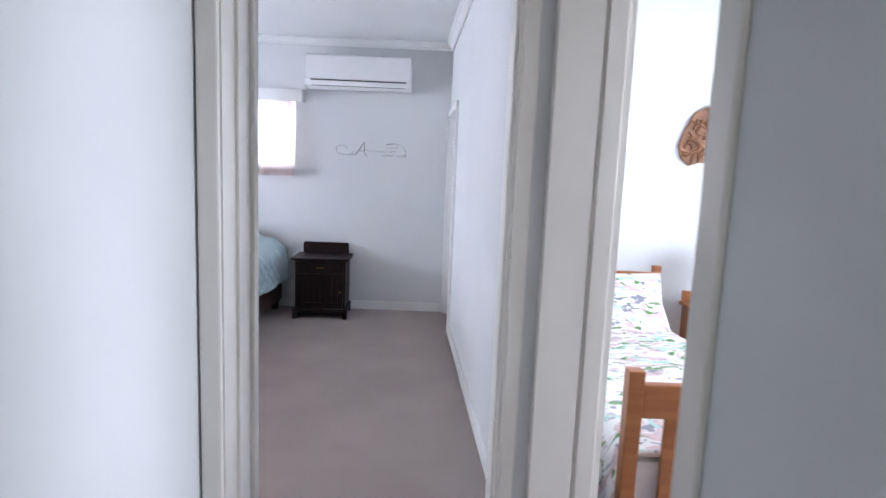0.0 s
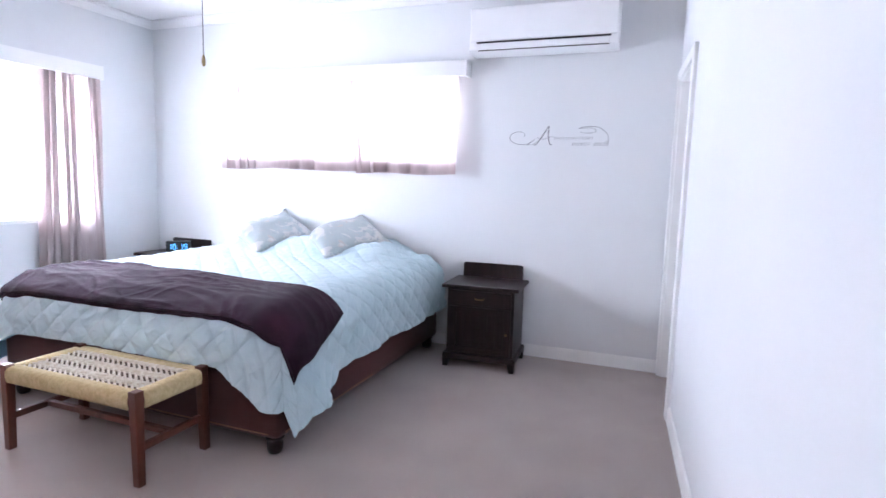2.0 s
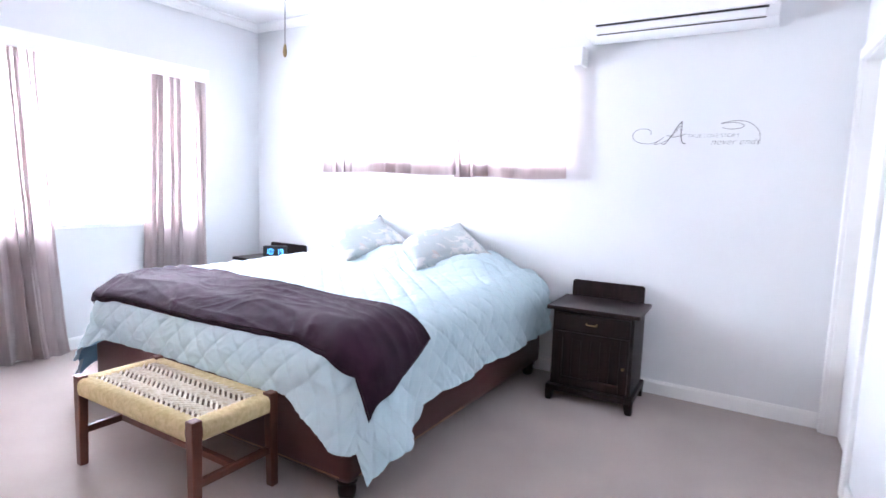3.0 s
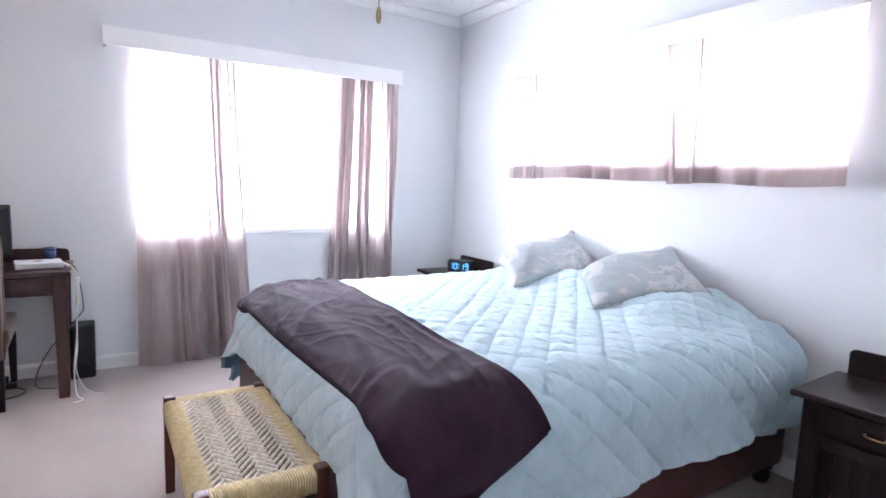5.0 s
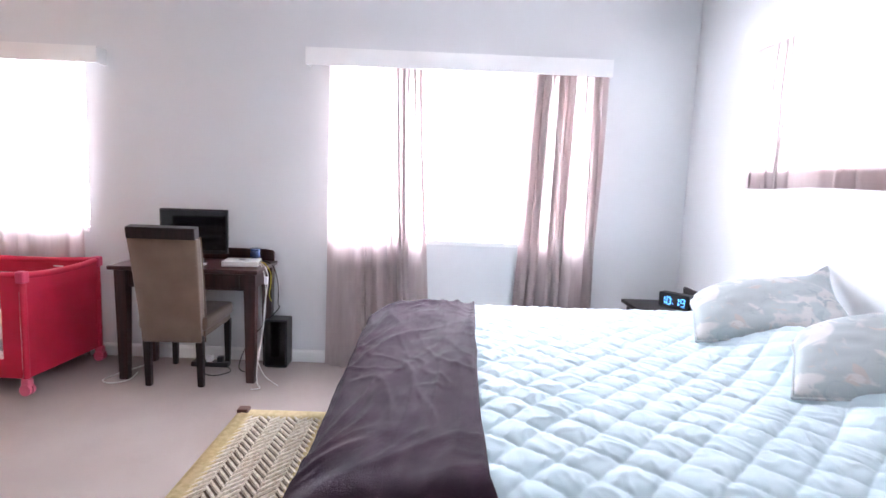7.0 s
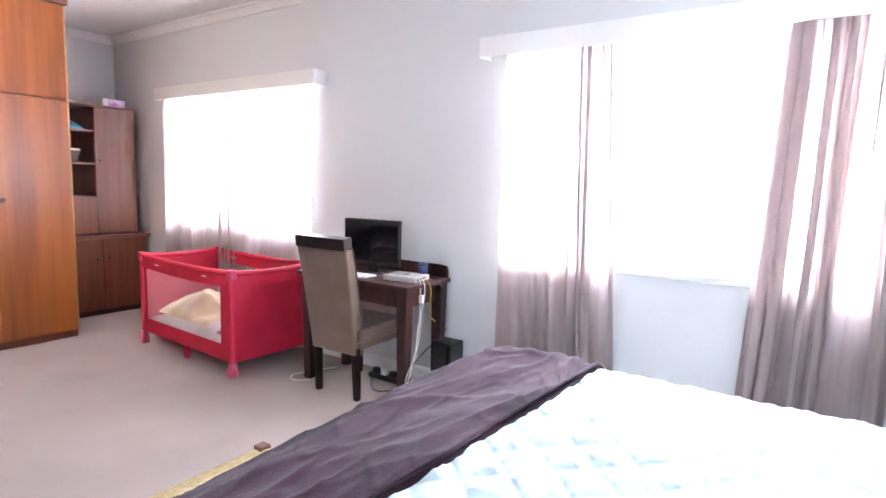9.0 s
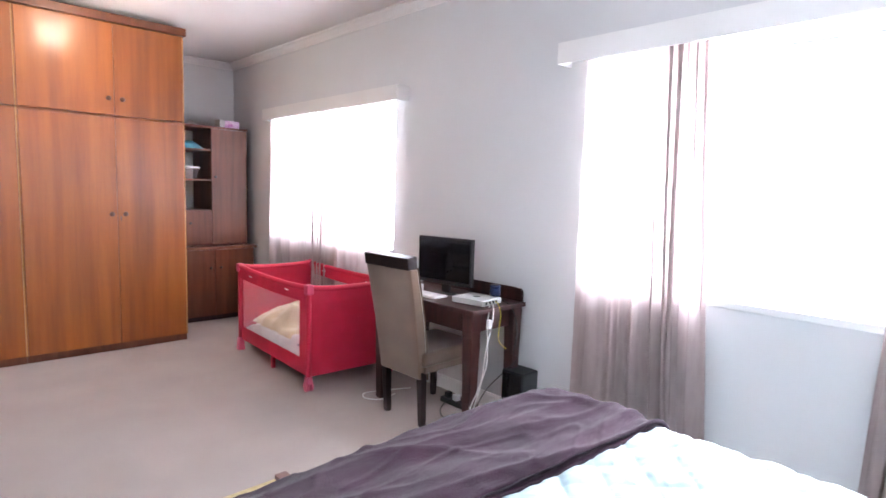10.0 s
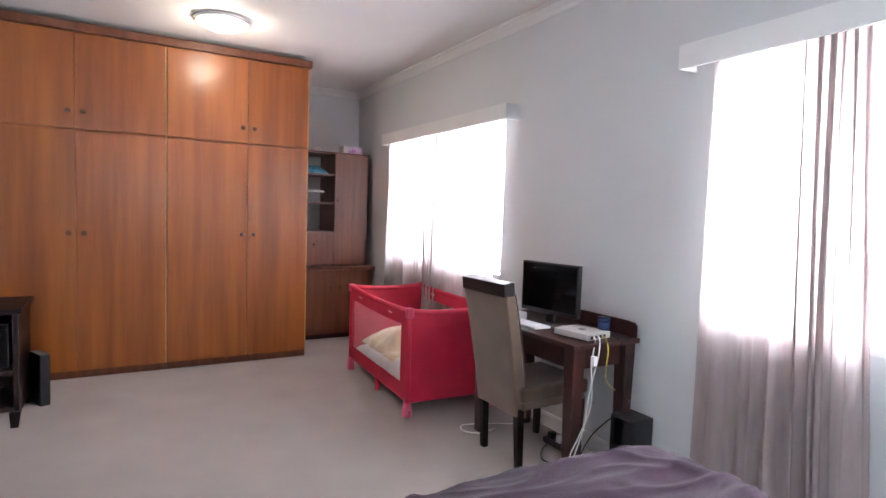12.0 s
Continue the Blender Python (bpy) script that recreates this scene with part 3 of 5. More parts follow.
def text_mesh(body, size, shear=0.0, depth=0.0006, space=1.0):
    curve = bpy.data.curves.new("lettering", "FONT")
    curve.body, curve.size, curve.shear, curve.extrude, curve.space_character, curve.offset = body, size, shear, depth, space, -0.02 * size
    ob = bpy.data.objects.new("lettering", curve)
    scene.collection.objects.link(ob)
    me = bpy.data.meshes.new_from_object(ob.evaluated_get(bpy.context.evaluated_depsgraph_get()))
    bpy.data.objects.remove(ob)
    bm = bmesh.new()
    bm.from_mesh(me)
    bpy.data.meshes.remove(me)
    return bm


decal = thing("wall_decal", "dark script lettering decal with flourishes on the wall", "wall decal", pose(-0.913, NY - 0.001, 1.628, 90, 0, 0) @ Matrix.Scale(0.97, 4))


def swirl(points, r=0.0017):
    return tube(points, r, 6, 6)


bm = swirl([(0.205, 0.012, 0), (0.225, 0.006, 0), (0.255, 0.045, 0), (0.29, 0.105, 0), (0.322, 0.152, 0)], 0.0024)
join(bm, swirl([(0.322, 0.152, 0), (0.321, 0.10, 0), (0.323, 0.05, 0), (0.335, 0.012, 0), (0.352, 0.008, 0)], 0.0032))
join(bm, swirl([(0.235, 0.062, 0), (0.275, 0.050, 0), (0.315, 0.058, 0), (0.355, 0.072, 0)], 0.0018))
part("letter", bm, INK, decal)
part("lettering", text_mesh("TRUE LOVE STORY", 0.034, 0, space=1.05), INK, decal, m=pose(0.36, 0.045, 0))
part("lettering", text_mesh("never ends", 0.058, 0.3, space=1.05), INK, decal, m=pose(0.50, 0.0, 0))
part("flourish", swirl([(0.10 + (0.035 + 0.011 * k) * math.cos(0.75 * k), 0.07 + (0.024 + 0.006 * k) * math.sin(0.75 * k), 0) for k in range(9)] + [(0.16, 0.005, 0), (0.22, 0.02, 0), (0.27, 0.06, 0), (0.31, 0.12, 0)]), INK, decal)
part("flourish", swirl([(0.56, 0.105, 0), (0.60, 0.095, 0), (0.66, 0.10, 0), (0.675, 0.12, 0), (0.62, 0.135, 0), (0.55, 0.13, 0), (0.62, 0.145, 0), (0.70, 0.135, 0), (0.755, 0.09, 0), (0.77, 0.04, 0), (0.76, 0.005, 0)]), INK, decal)

pull = thing("pull_cord", "thin ceiling pull cord with a dark wooden toggle", "pull cord", pose(-2.0, 4.045, -0.045))
part("ceiling_rose", cyl(0.03, 0.035, CEIL + 0.025, CEIL + 0.045, 16, 0.004), PLASTIC_WHITE, pull)
part("cord", cyl(0.0018, 0.0018, 1.985, CEIL + 0.045, 6), DARK_METAL, pull)
part("toggle", lathe([(0.002, 1.99), (0.006, 1.982), (0.009, 1.965), (0.010, 1.95), (0.007, 1.935), (0.003, 1.93)], 10), BRASS, pull, "dark turned toggle", smooth=True)

LAMP_ON = glow("lit_opal_glass", (1.0, 0.94, 0.82), 6.0)
light = thing("ceiling_light", "round opal glass ceiling light, switched on", "ceiling light", pose(-2.68, 0.56, CEIL))
part("base_ring", lathe([(0.175, 0), (0.20, -0.006), (0.205, -0.02), (0.19, -0.028)][::-1], 36), PLASTIC_WHITE, light, smooth=True)
part("opal_dome", lathe([(0.001, -0.085), (0.05, -0.082), (0.10, -0.072), (0.145, -0.055), (0.175, -0.036), (0.188, -0.020)], 36), LAMP_ON, light, "glowing opal glass dome", smooth=True)

# ---- the bed ----
BX0, BX1, BY0, BY1, BTOP = -3.42, -1.41, 3.86, 5.965, 0.706
QX0, QX1, QY0, RF = -3.34, -1.60, 4.065, 0.225
bed = thing("bed", "king bed with a maroon leatherette base on bun feet", "bed")
part("base", boxes((BX0 + 0.03, BX1 - 0.02, BY0 + 0.0, BY1 - 0.02, 0.085, 0.40), w=0.03), BASE, bed, smooth=True)
part("base_piping", tube([(BX0 + 0.07 + (BX1 - BX0 - 0.14) * k / 12, BY0 + 0.002, 0.108 + 0.006 * wobble(k * 0.7, 3)) for k in range(13)], 0.0035), PIPING, bed)
part("base_piping", tube([(BX1 - 0.022, BY0 + 0.07 + 0.9 * k / 8, 0.106 + 0.005 * wobble(k * 0.7, 5)) for k in range(9)], 0.0035), PIPING, bed)
part("mattress", box(BX0 + 0.06, BX1 - 0.07, BY0 + 0.11, BY1 - 0.01, 0.40, 0.63, 0.10, 4), LINEN, bed)
BUN = [(0.026, 0), (0.034, 0.006), (0.040, 0.03), (0.040, 0.055), (0.030, 0.07), (0.046, 0.078), (0.046, 0.088)]
for x in (BX0 + 0.10, BX1 - 0.07):
    for y in (BY0 + 0.05, BY1 - 0.12):
        part("foot", lathe(BUN, 18), DARK_WOOD, bed, "dark turned bun foot", m=pose(x, y, 0), smooth=True)

def ease(t):
    t = min(1, max(0, t))
    return t * t * (3 - 2 * t)


def drape(a, b, lift=0.0, flare=0.10, seed=0.0):
    """Where the point (a, b) of a flat cloth over the bed comes to lie."""
    cx, cy = min(max(a, QX0), QX1), min(max(b, QY0), BY1)
    ea, eb = a - cx, b - cy
    e = math.hypot(ea, eb)
    if min(abs(ea), abs(eb)) > 1e-6:
        swell = 6.75 * ea ** 2 * eb ** 4 / e ** 6
        e = max(abs(ea), abs(eb)) * (1 + 0.20 * swell)
    near = min(abs(a - QX0), abs(a - QX1)) if QX0 < a < QX1 else 0
    e *= 1 + 0.17 * math.exp(-(near / 0.10) ** 2 - (max(0, b - QY0) / 0.22) ** 2)
    top = BTOP + 0.012 + 0.012 * wobble(cx * 1.7, cy * 1.7, 2) - 0.032 * min(1, max(0, (4.55 - cy) / 0.5)) ** 1.5
    # pillows under the bedspread at the head
    top += 0.11 * ease((cy - 5.30) / 0.36) * ease((QX1 + 0.02 - cx) / 0.30) * ease((cx - QX0 + 0.02) / 0.30)
    if e < 1e-6:
        return Vector((cx, cy, top + lift))
    full = math.hypot(ea, eb)
    flare += 0.30 * math.exp(-((cx - QX0) / 0.22) ** 2 - ((cy - QY0) / 0.35) ** 2)
    flare += 0.24 * math.exp(-((cx - QX1) / 0.12) ** 2 - ((cy - QY0) / 0.12) ** 2)
    dx, dy = ea / full, eb / full
    rad = 1 / math.hypot(dx / (0.12 if dx < 0 else 0.20), dy / RF)
    if e < rad * math.pi / 2:
        g = e / rad
        out, drop, nx, nz = rad * math.sin(g), rad * (1 - math.cos(g)), math.sin(g), math.cos(g)
    else:
        rest = e - rad * math.pi / 2
        ripple = 0.035 * wobble(cx * 3.1 + seed, cy * 3.1, 4) + 0.02 * wobble(cx * 8, cy * 8, 7 + seed)
        out, drop, nx, nz = rad + rest * (flare + ripple * 4), rad + rest * 0.985, 1, 0.1
    return Vector((cx + dx * (out + nx * lift), cy + dy * (out + nx * lift), top - drop + nz * lift))


def quilt_flat(u, v):
    return QX0 - 0.515 + (QX1 - QX0 + 1.03) * u, QY0 - 0.405 + (BY1 - QY0 + 0.405) * v


def quilt_point(u, v):
    a, b = quilt_flat(u, v)
    cell = 0.155
    warp = 0.012 * wobble(a * 3, b * 3, 6)
    p, q = (a + b + warp) / cell, (a - b + warp) / cell
    h = (abs(math.sin(math.pi * p)) * abs(math.sin(math.pi * q))) ** 0.25
    pucker = max(0, 1 - 3.2 * abs(wobble(a * 13 + b * 2, b * 22 + 0.4 * math.sin(a * 30), 5))) ** 2
    crease = (0.0045 * pucker + 0.0025 * wobble(a * 24, b * 12, 15)) * min(1, h * 1.4)
    b += 0.02 * wobble(a * 2.2, 3, 1) * (1 - v) ** 3
    return drape(a, b, 0.004 + 0.0175 * h + crease, 0.10)


bedspread = thing("bedspread", "pale blue diamond-quilted bedspread draped over the bed", "bedspread")
part("quilted_top", sheet(quilt_point, 400, 370), QUILT, bedspread, smooth=True)
part("underside", sheet(lambda u, v: drape(*quilt_flat(u, v), -0.004, 0.10), 70, 60), UNDER, bedspread, "plain blue lining", smooth=True)


def throw_point(u, v, under=0.0):
    end = QX1 + 0.34 - 0.115 * v + under
    start = QX0 - 0.17 - 0.02 * v
    a = start + (end - start) * u + 0.02 * wobble(v * 3, u * 2, 8)
    front = QY0 - 0.178 - under - 0.012 * math.sin(u * 5) - 0.06 * max(0, (u - 0.86) / 0.14) ** 1.3 + 0.03 * max(0, 1 - u / 0.10)
    back = 4.335 + 0.012 * math.sin(4 * u + 1) + 0.075 * (1 - u) ** 2 + 0.05 * max(0, (u - 0.9) / 0.1) + 0.008 * wobble(u * 9, 4, 2)
    b = front + (back - front) * v
    w1, w2 = wobble(a * 1.4, b * 1.9, 11), wobble(a * 1.6, b * 2.1, 17)
    ridge = max(0, 1 - 2.6 * abs(wobble(a * 1.9 + w1 * 1.5, b * 4.6 + a * 1.3 + w2 * 1.8, 3))) ** 2
    small = max(0, 1 - 3.5 * abs(wobble(a * 4.5 + w2 * 2, b * 7.5 - a * 2.0 + w1 * 2, 21))) ** 2
    long = max(0, 1 - 3.0 * abs(wobble(a * 0.9 + 4, b * 8.5 + 0.9 * a + w1, 27))) ** 2
    calm = 1 - 0.55 * min(1, max(0, (u - 0.72) / 0.2))
    fold = calm * (0.011 * ridge + 0.005 * small + 0.010 * long + 0.012 * wobble(a * 2.2 + w2, b * 4.5 + w1 + a * 0.8, 9)) + 0.003 * wobble(a * 11, b * 15, 2)
    edge = min(u, 1 - u, v, 1 - v)
    roll = 0.012 * math.exp(-((min(v, 1 - v)) / 0.03) ** 2)
    if under:
        return drape(a, b, 0.024, 0.12, 3.0)
    return drape(a, b, 0.037 + max(fold, -0.006) * min(1, edge * 20 + 0.3) + roll * 0.4, 0.12, 3.0)


throw = thing("throw_blanket", "folded plum fleece throw spread across the bed's foot", "blanket")
for name, under in (("fleece", 0.0), ("folded_layer", 0.012)):
    cloth = part(name, sheet(lambda u, v: throw_point(u, v, under), 230 if not under else 90, 110 if not under else 50), THROW, throw, smooth=True)
    thick = cloth.modifiers.new("thickness", "SOLIDIFY")
    thick.thickness, thick.offset = 0.012, -0.5


def cushion(label, m, w, h, d, mat, piping=None, name="scatter_cushion", group="", seed=0, ear=0.0):
    """A soft stuffed cushion lying in its local xy plane, with pinched corners."""
    t = thing(name, label, "cushion", m, group)

    def shape(x, y, pinch):
        tip = (max(0, x) * max(0, y)) ** 5 * ear
        slack = (max(0, -x) * max(0, y)) ** 2 * ear
        return (x * w / 2 * pinch + 0.02 * tip + 0.06 * slack, y * h / 2 * pinch + 0.055 * tip - 0.10 * slack, 0.035 * tip - 0.02 * slack)

    def face(sign):
        def fn(u, v):
            x, y = 2 * u - 1, 2 * v - 1
            pinch = 1 - 0.09 * ((1 - abs(x)) * (abs(y) ** 6) + (1 - abs(y)) * (abs(x) ** 6))
            body = ((1 - x * x) * (1 - y * y)) ** 0.42
            z = sign * d / 2 * body + 0.012 * wobble(x * 2 + seed, y * 2, sign) * body + 0.006 * wobble(x * 6, y * 6, seed) * body
            px, py, pz = shape(x, y, pinch)
            return (px, py, z + pz)
        return fn
    bm = sheet(face(1), 28, 24)
    join(bm, sheet(face(-1), 28, 24))
    bmesh.ops.remove_doubles(bm, verts=bm.verts, dist=0.0005)
    part("cover", bm, mat, t, smooth=True)
    rim = []
    for k in range(49):
        s = k / 12
        x, y = ((2 * (s % 1) - 1, -1), (1, 2 * (s % 1) - 1), (1 - 2 * (s % 1), 1), (-1, 1 - 2 * (s % 1)))[min(int(s), 3)] if k < 48 else (-1, -1)
        pinch = 1 - 0.09 * ((1 - abs(x)) * (abs(y) ** 6) + (1 - abs(y)) * (abs(x) ** 6))
        rim.append(shape(x, y, pinch))
    part("piping", tube(rim, 0.005, 6, 2), piping or mat, t)
    return t


def leaning(centre, along, up):
    """A pose at centre whose local x runs along, and local y as nearly as can be up."""
    x = Vector(along).normalized()
    z = x.cross(Vector(up)).normalized()
    y = z.cross(x)
    return Matrix.Translation(centre) @ Matrix((x, y, z)).transposed().to_4x4()


cushion("pale blue blossom-print scatter cushion on the bed", leaning((-2.14, 5.67, 0.878), (0.46, 0.87, 0.13), (-0.85, 0.20, 0.36)), 0.62, 0.43, 0.16, CUSHION, CUSHION, group="scatter cushions", seed=1, ear=1.0)
cushion("pale blue blossom-print scatter cushion against the wall", leaning((-2.83, 5.64, 0.878), (0.26, 0.93, 0.14), (-0.85, 0.15, 0.38)), 0.62, 0.42, 0.16, CUSHION, CUSHION, group="scatter cushions", seed=4, ear=0.9)

# ---- woven bench at the bed's foot ----
SX0, SX1, SY0, SY1 = -2.672, -1.800, 3.41, 3.82
bench = thing("woven_bench", "low wooden bench with a woven cord seat", "bench", pose((SX0 + SX1) / 2, (SY0 + SY1) / 2, 0) @ Matrix.Diagonal((1, 1, 1.10, 1)))
hw, hd = (SX1 - SX0) / 2, (SY1 - SY0) / 2
for sx in (-1, 1):
    for sy in (-1, 1):
        part("leg", leg(sx * (hw - 0.022), sy * (hd - 0.022), 0, 0.385, 0.036, 0.044, shift=(sx * 0.006, sy * 0.004)), STOOL_WOOD, bench)
for sy in (-1, 1):
    part("seat_rail", box(-hw + 0.044, hw - 0.044, sy * (hd - 0.022) - 0.018, sy * (hd - 0.022) + 0.018, 0.315, 0.355, 0.008), STOOL_WOOD, bench)
for sx in (-1, 1):
    part("seat_rail", box(sx * (hw - 0.022) - 0.018, sx * (hw - 0.022) + 0.018, -hd + 0.044, hd - 0.044, 0.315, 0.355, 0.008), STOOL_WOOD, bench)
    part("stretcher", box(sx * (hw - 0.022) - 0.012, sx * (hw - 0.022) + 0.012, -hd + 0.04, hd - 0.04, 0.135, 0.165, 0.004), STOOL_WOOD, bench)
part("stretcher", box(-hw + 0.034, hw - 0.034, -0.014, 0.014, 0.137, 0.163, 0.004), STOOL_WOOD, bench)
part("seat_pad", box(-hw + 0.03, hw - 0.03, -hd + 0.03, hd - 0.03, 0.335, 0.366, 0.008), material("seat_gaps", (0.085, 0.050, 0.030), 0.95, scale=30), bench, "dark gaps between the cords")
# cords wound over the rails at the rim
bm = bmesh.new()
for sy in (-1, 1):
    for k in range(86):
        x = -hw + 0.05 + (2 * hw - 0.10) * k / 85
        y = sy * (hd - 0.022)
        join(bm, tube([(x, y - sy * 0.045, 0.367), (x, y, 0.372 + 0.0015 * wobble(k, sy)), (x, y + sy * 0.021, 0.362), (x, y + sy * 0.024, 0.335), (x, y + sy * 0.018, 0.312)], 0.0052, 5, 2))
for sx in (-1, 1):
    for k in range(36):
        y = -hd + 0.05 + (2 * hd - 0.10) * k / 35
        x = sx * (hw - 0.022)
        join(bm, tube([(x - sx * 0.05, y, 0.367), (x, y, 0.372 + 0.0015 * wobble(k, sx, 5)), (x + sx * 0.021, y, 0.362), (x + sx * 0.024, y, 0.335), (x + sx * 0.018, y, 0.312)], 0.0055, 5, 2))
tagged(part("cord_binding", bm, CORD_CREAM, bench, "yellow wound cord rim", smooth=True), kind="stuff")


def float_mesh(l, w, h):
    bm = bmesh.new()
    lo = [bm.verts.new((x * l / 2, y * w / 2, 0)) for x, y in ((-1, 0), (-0.6, -1), (0.6, -1), (1, 0), (0.6, 1), (-0.6, 1))]
    hi = [bm.verts.new((x * l / 2, y * w / 2, h)) for x, y in ((-0.7, 0), (-0.5, -0.5), (0.5, -0.5), (0.7, 0), (0.5, 0.5), (-0.5, 0.5))]
    bm.faces.new(hi)
    for k in range(6):
        bm.faces.new((lo[k], lo[(k + 1) % 6], hi[(k + 1) % 6], hi[k]))
    return bm


# twill of short cord floats, in zigzag bands
verts, faces = [], []
unit = float_mesh(0.043, 0.0064, 0.0068)
unit.verts.ensure_lookup_table()
uv = [v.co.copy() for v in unit.verts]
unit.verts.index_update()
uf = [[v.index for v in f.verts] for f in unit.faces]
unit.free()
for j in range(47):
    for i in range(-2, 24):
        y = -hd + 0.048 + j * (2 * hd - 0.096) / 46
        band = (j // 8) % 2
        x = -hw + 0.062 + i * 0.0352 + (0.0085 * (j % 8) if band else 0.0085 * (8 - j % 8)) + 0.003 * wobble(i * 1.3, j * 1.7)
        if abs(x) > hw - 0.055:
            continue
        turn = Matrix.Rotation((0.42 if band else -0.42) + 0.08 * wobble(i, j, 3), 3, "Z")
        n0 = len(verts)
        verts += [turn @ c + Vector((x, y, 0.3655)) for c in uv]
        faces += [[n0 + k for k in f] for f in uf]
me = bpy.data.meshes.new("cord_weave")
me.from_pydata(verts, [], faces)
me.materials.append(WOVEN)
weave = new("cord_weave", me)
weave.parent = bench
tagged(weave, "zigzag woven cord floats", kind="stuff")


# ---- bedside cabinets ----
def bedside(label, m):
    """A dark cabinet with a gallery, one drawer and a panelled door; its front faces local -y."""
    t = thing("bedside_cabinet", label, "bedside cabinet", m, "bedside cabinets")
    w, d = 0.245, 0.40
    part("carcass", boxes((-w, w, 0.014, d, 0.10, 0.565), w=0.003), DARK_WOOD, t)
    part("top_board", box(-w - 0.035, w + 0.035, -0.025, d + 0.012, 0.567, 0.592, 0.006), DARK_WOOD, t)
    pts = [(-w + 0.01, 0.592), (w - 0.01, 0.592)] + [(w - 0.03 + 0.02 * math.cos(k * math.pi / 10), 0.68 + 0.02 * math.sin(k * math.pi / 10)) for k in range(6)] + [(-w + 0.03 - 0.02 * math.sin(k * math.pi / 10), 0.68 + 0.02 * math.cos(k * math.pi / 10)) for k in range(6)]
    g = extrude_outline(pts, 0.018, 0.003)
    g.transform(Matrix.Translation((0, d - 0.012, 0)))
    part("gallery", g, DARK_WOOD, t)
    part("plinth", boxes((-w - 0.022, w + 0.022, -0.018, d + 0.01, 0.062, 0.10), w=0.008), DARK_WOOD, t)
    for sx in (-1, 1):
        for y in (0.005, d - 0.02):
            part("foot", leg(sx * (w - 0.005), y, 0, 0.064, 0.036, 0.052, shift=(sx * 0.006, 0)), DARK_WOOD, t)
    drawer = part("drawer", box(-w + 0.02, w - 0.02, -0.002, 0.018, 0.452, 0.552, 0.004), DARK_WOOD, t)
    part("drawer_pull", tube([(-0.03, -0.004, 0.505), (-0.026, -0.020, 0.500), (0.026, -0.020, 0.500), (0.03, -0.004, 0.505)], 0.004), BRASS, drawer, "small brass pull")
    door = part("door", boxes((-w + 0.02, -w + 0.07, -0.004, 0.016, 0.115, 0.438), (w - 0.07, w - 0.02, -0.004, 0.016, 0.115, 0.438), (-w + 0.07, w - 0.07, -0.004, 0.016, 0.395, 0.438), (-w + 0.07, w - 0.07, -0.004, 0.016, 0.115, 0.16), w=0.003), DARK_WOOD, t)
    for k in range(6):
        x = -w + 0.072 + k * (2 * w - 0.144) / 6
        part("tongue_board", box(x, x + (2 * w - 0.144) / 6 - 0.002, 0.004, 0.013, 0.16, 0.395, 0.003), DARK_WOOD, door)
    part("knob", lathe([(0.004, 0), (0.004, 0.008), (0.009, 0.014), (0.009, 0.02), (0.003, 0.024)], 12), BRASS, door, "small brass knob", m=pose(w - 0.045, -0.004, 0.27, 90), smooth=True)
    return t


bedside("dark-stained bedside cabinet with a panelled door", pose(-0.94, 5.505, 0, 0, 0, 3) @ Matrix.Diagonal((1, 1, 1.03, 1)))
bedside("dark-stained bedside cabinet holding a digital clock", pose(-4.01, 5.54, 0) @ Matrix.Diagonal((1, 1, 1.03, 1)))

clock = thing("digital_clock", "black digital clock showing blue numerals", "clock", pose(-4.03, 5.79, 0.61, 0, 0, 38) @ Matrix.Scale(1.2, 4))
part("case", box(-0.088, 0.088, -0.03, 0.035, 0, 0.082, 0.008, 3), BLACK, clock)
LED = glow("blue_digit_glow", (0.10, 0.45, 1.0), 2.6)
SEGMENTS = {"1": "bc", "0": "abcdef", "9": "abcdfg"}
for digit, x in zip("1019", (-0.060, -0.027, 0.020, 0.053)):
    bm = bmesh.new()
    for s in SEGMENTS[digit]:
        u, v, wide = {"a": (0, 0.040, 1), "b": (0.010, 0.030, 0), "c": (0.010, 0.010, 0), "d": (0, 0, 1), "e": (-0.010, 0.010, 0), "f": (-0.010, 0.030, 0), "g": (0, 0.020, 1)}[s]
        box(x + u - (0.008 if wide else 0.0018), x + u + (0.008 if wide else 0.0018), -0.0312, -0.0302, 0.02 + v - (0.0018 if wide else 0.008), 0.02 + v + (0.0018 if wide else 0.008), into=bm)
    part("digit", bm, LED, clock, "glowing blue numeral")
for z in (0.028, 0.048):
    part("colon_dot", box(-0.006, -0.002, -0.0312, -0.0302, z, z + 0.004), LED, clock, "glowing blue dot")

# ---- desk corner ----
DX0, DX1, DY0, DY1 = -4.462, -3.985, 2.10, 3.058
desk = thing("writing_desk", "dark mahogany-stained writing desk with a back gallery", "desk")
part("desktop", box(DX0, DX1, DY0, DY1, 0.732, 0.76, 0.007), DESK_WOOD, desk)
g = extrude_outline([(DY0 + 0.02, 0.76), (DY1 - 0.02, 0.76), (DY1 - 0.02, 0.82), (DY1 - 0.035, 0.838), (DY1 - 0.09, 0.843), (DY0 + 0.09, 0.843), (DY0 + 0.035, 0.838), (DY0 + 0.02, 0.82)], 0.018, 0.003)
g.transform(Matrix.Translation((DX0 + 0.02, 0, 0)) @ Matrix.Rotation(math.pi / 2, 4, "Z"))
part("gallery", g, DESK_WOOD, desk)
for x in (DX0 + 0.055, DX1 - 0.055):
    for y in (DY0 + 0.075, DY1 - 0.055):
        part("leg", leg(x, y, 0, 0.735, 0.055, 0.078), DESK_WOOD, desk)
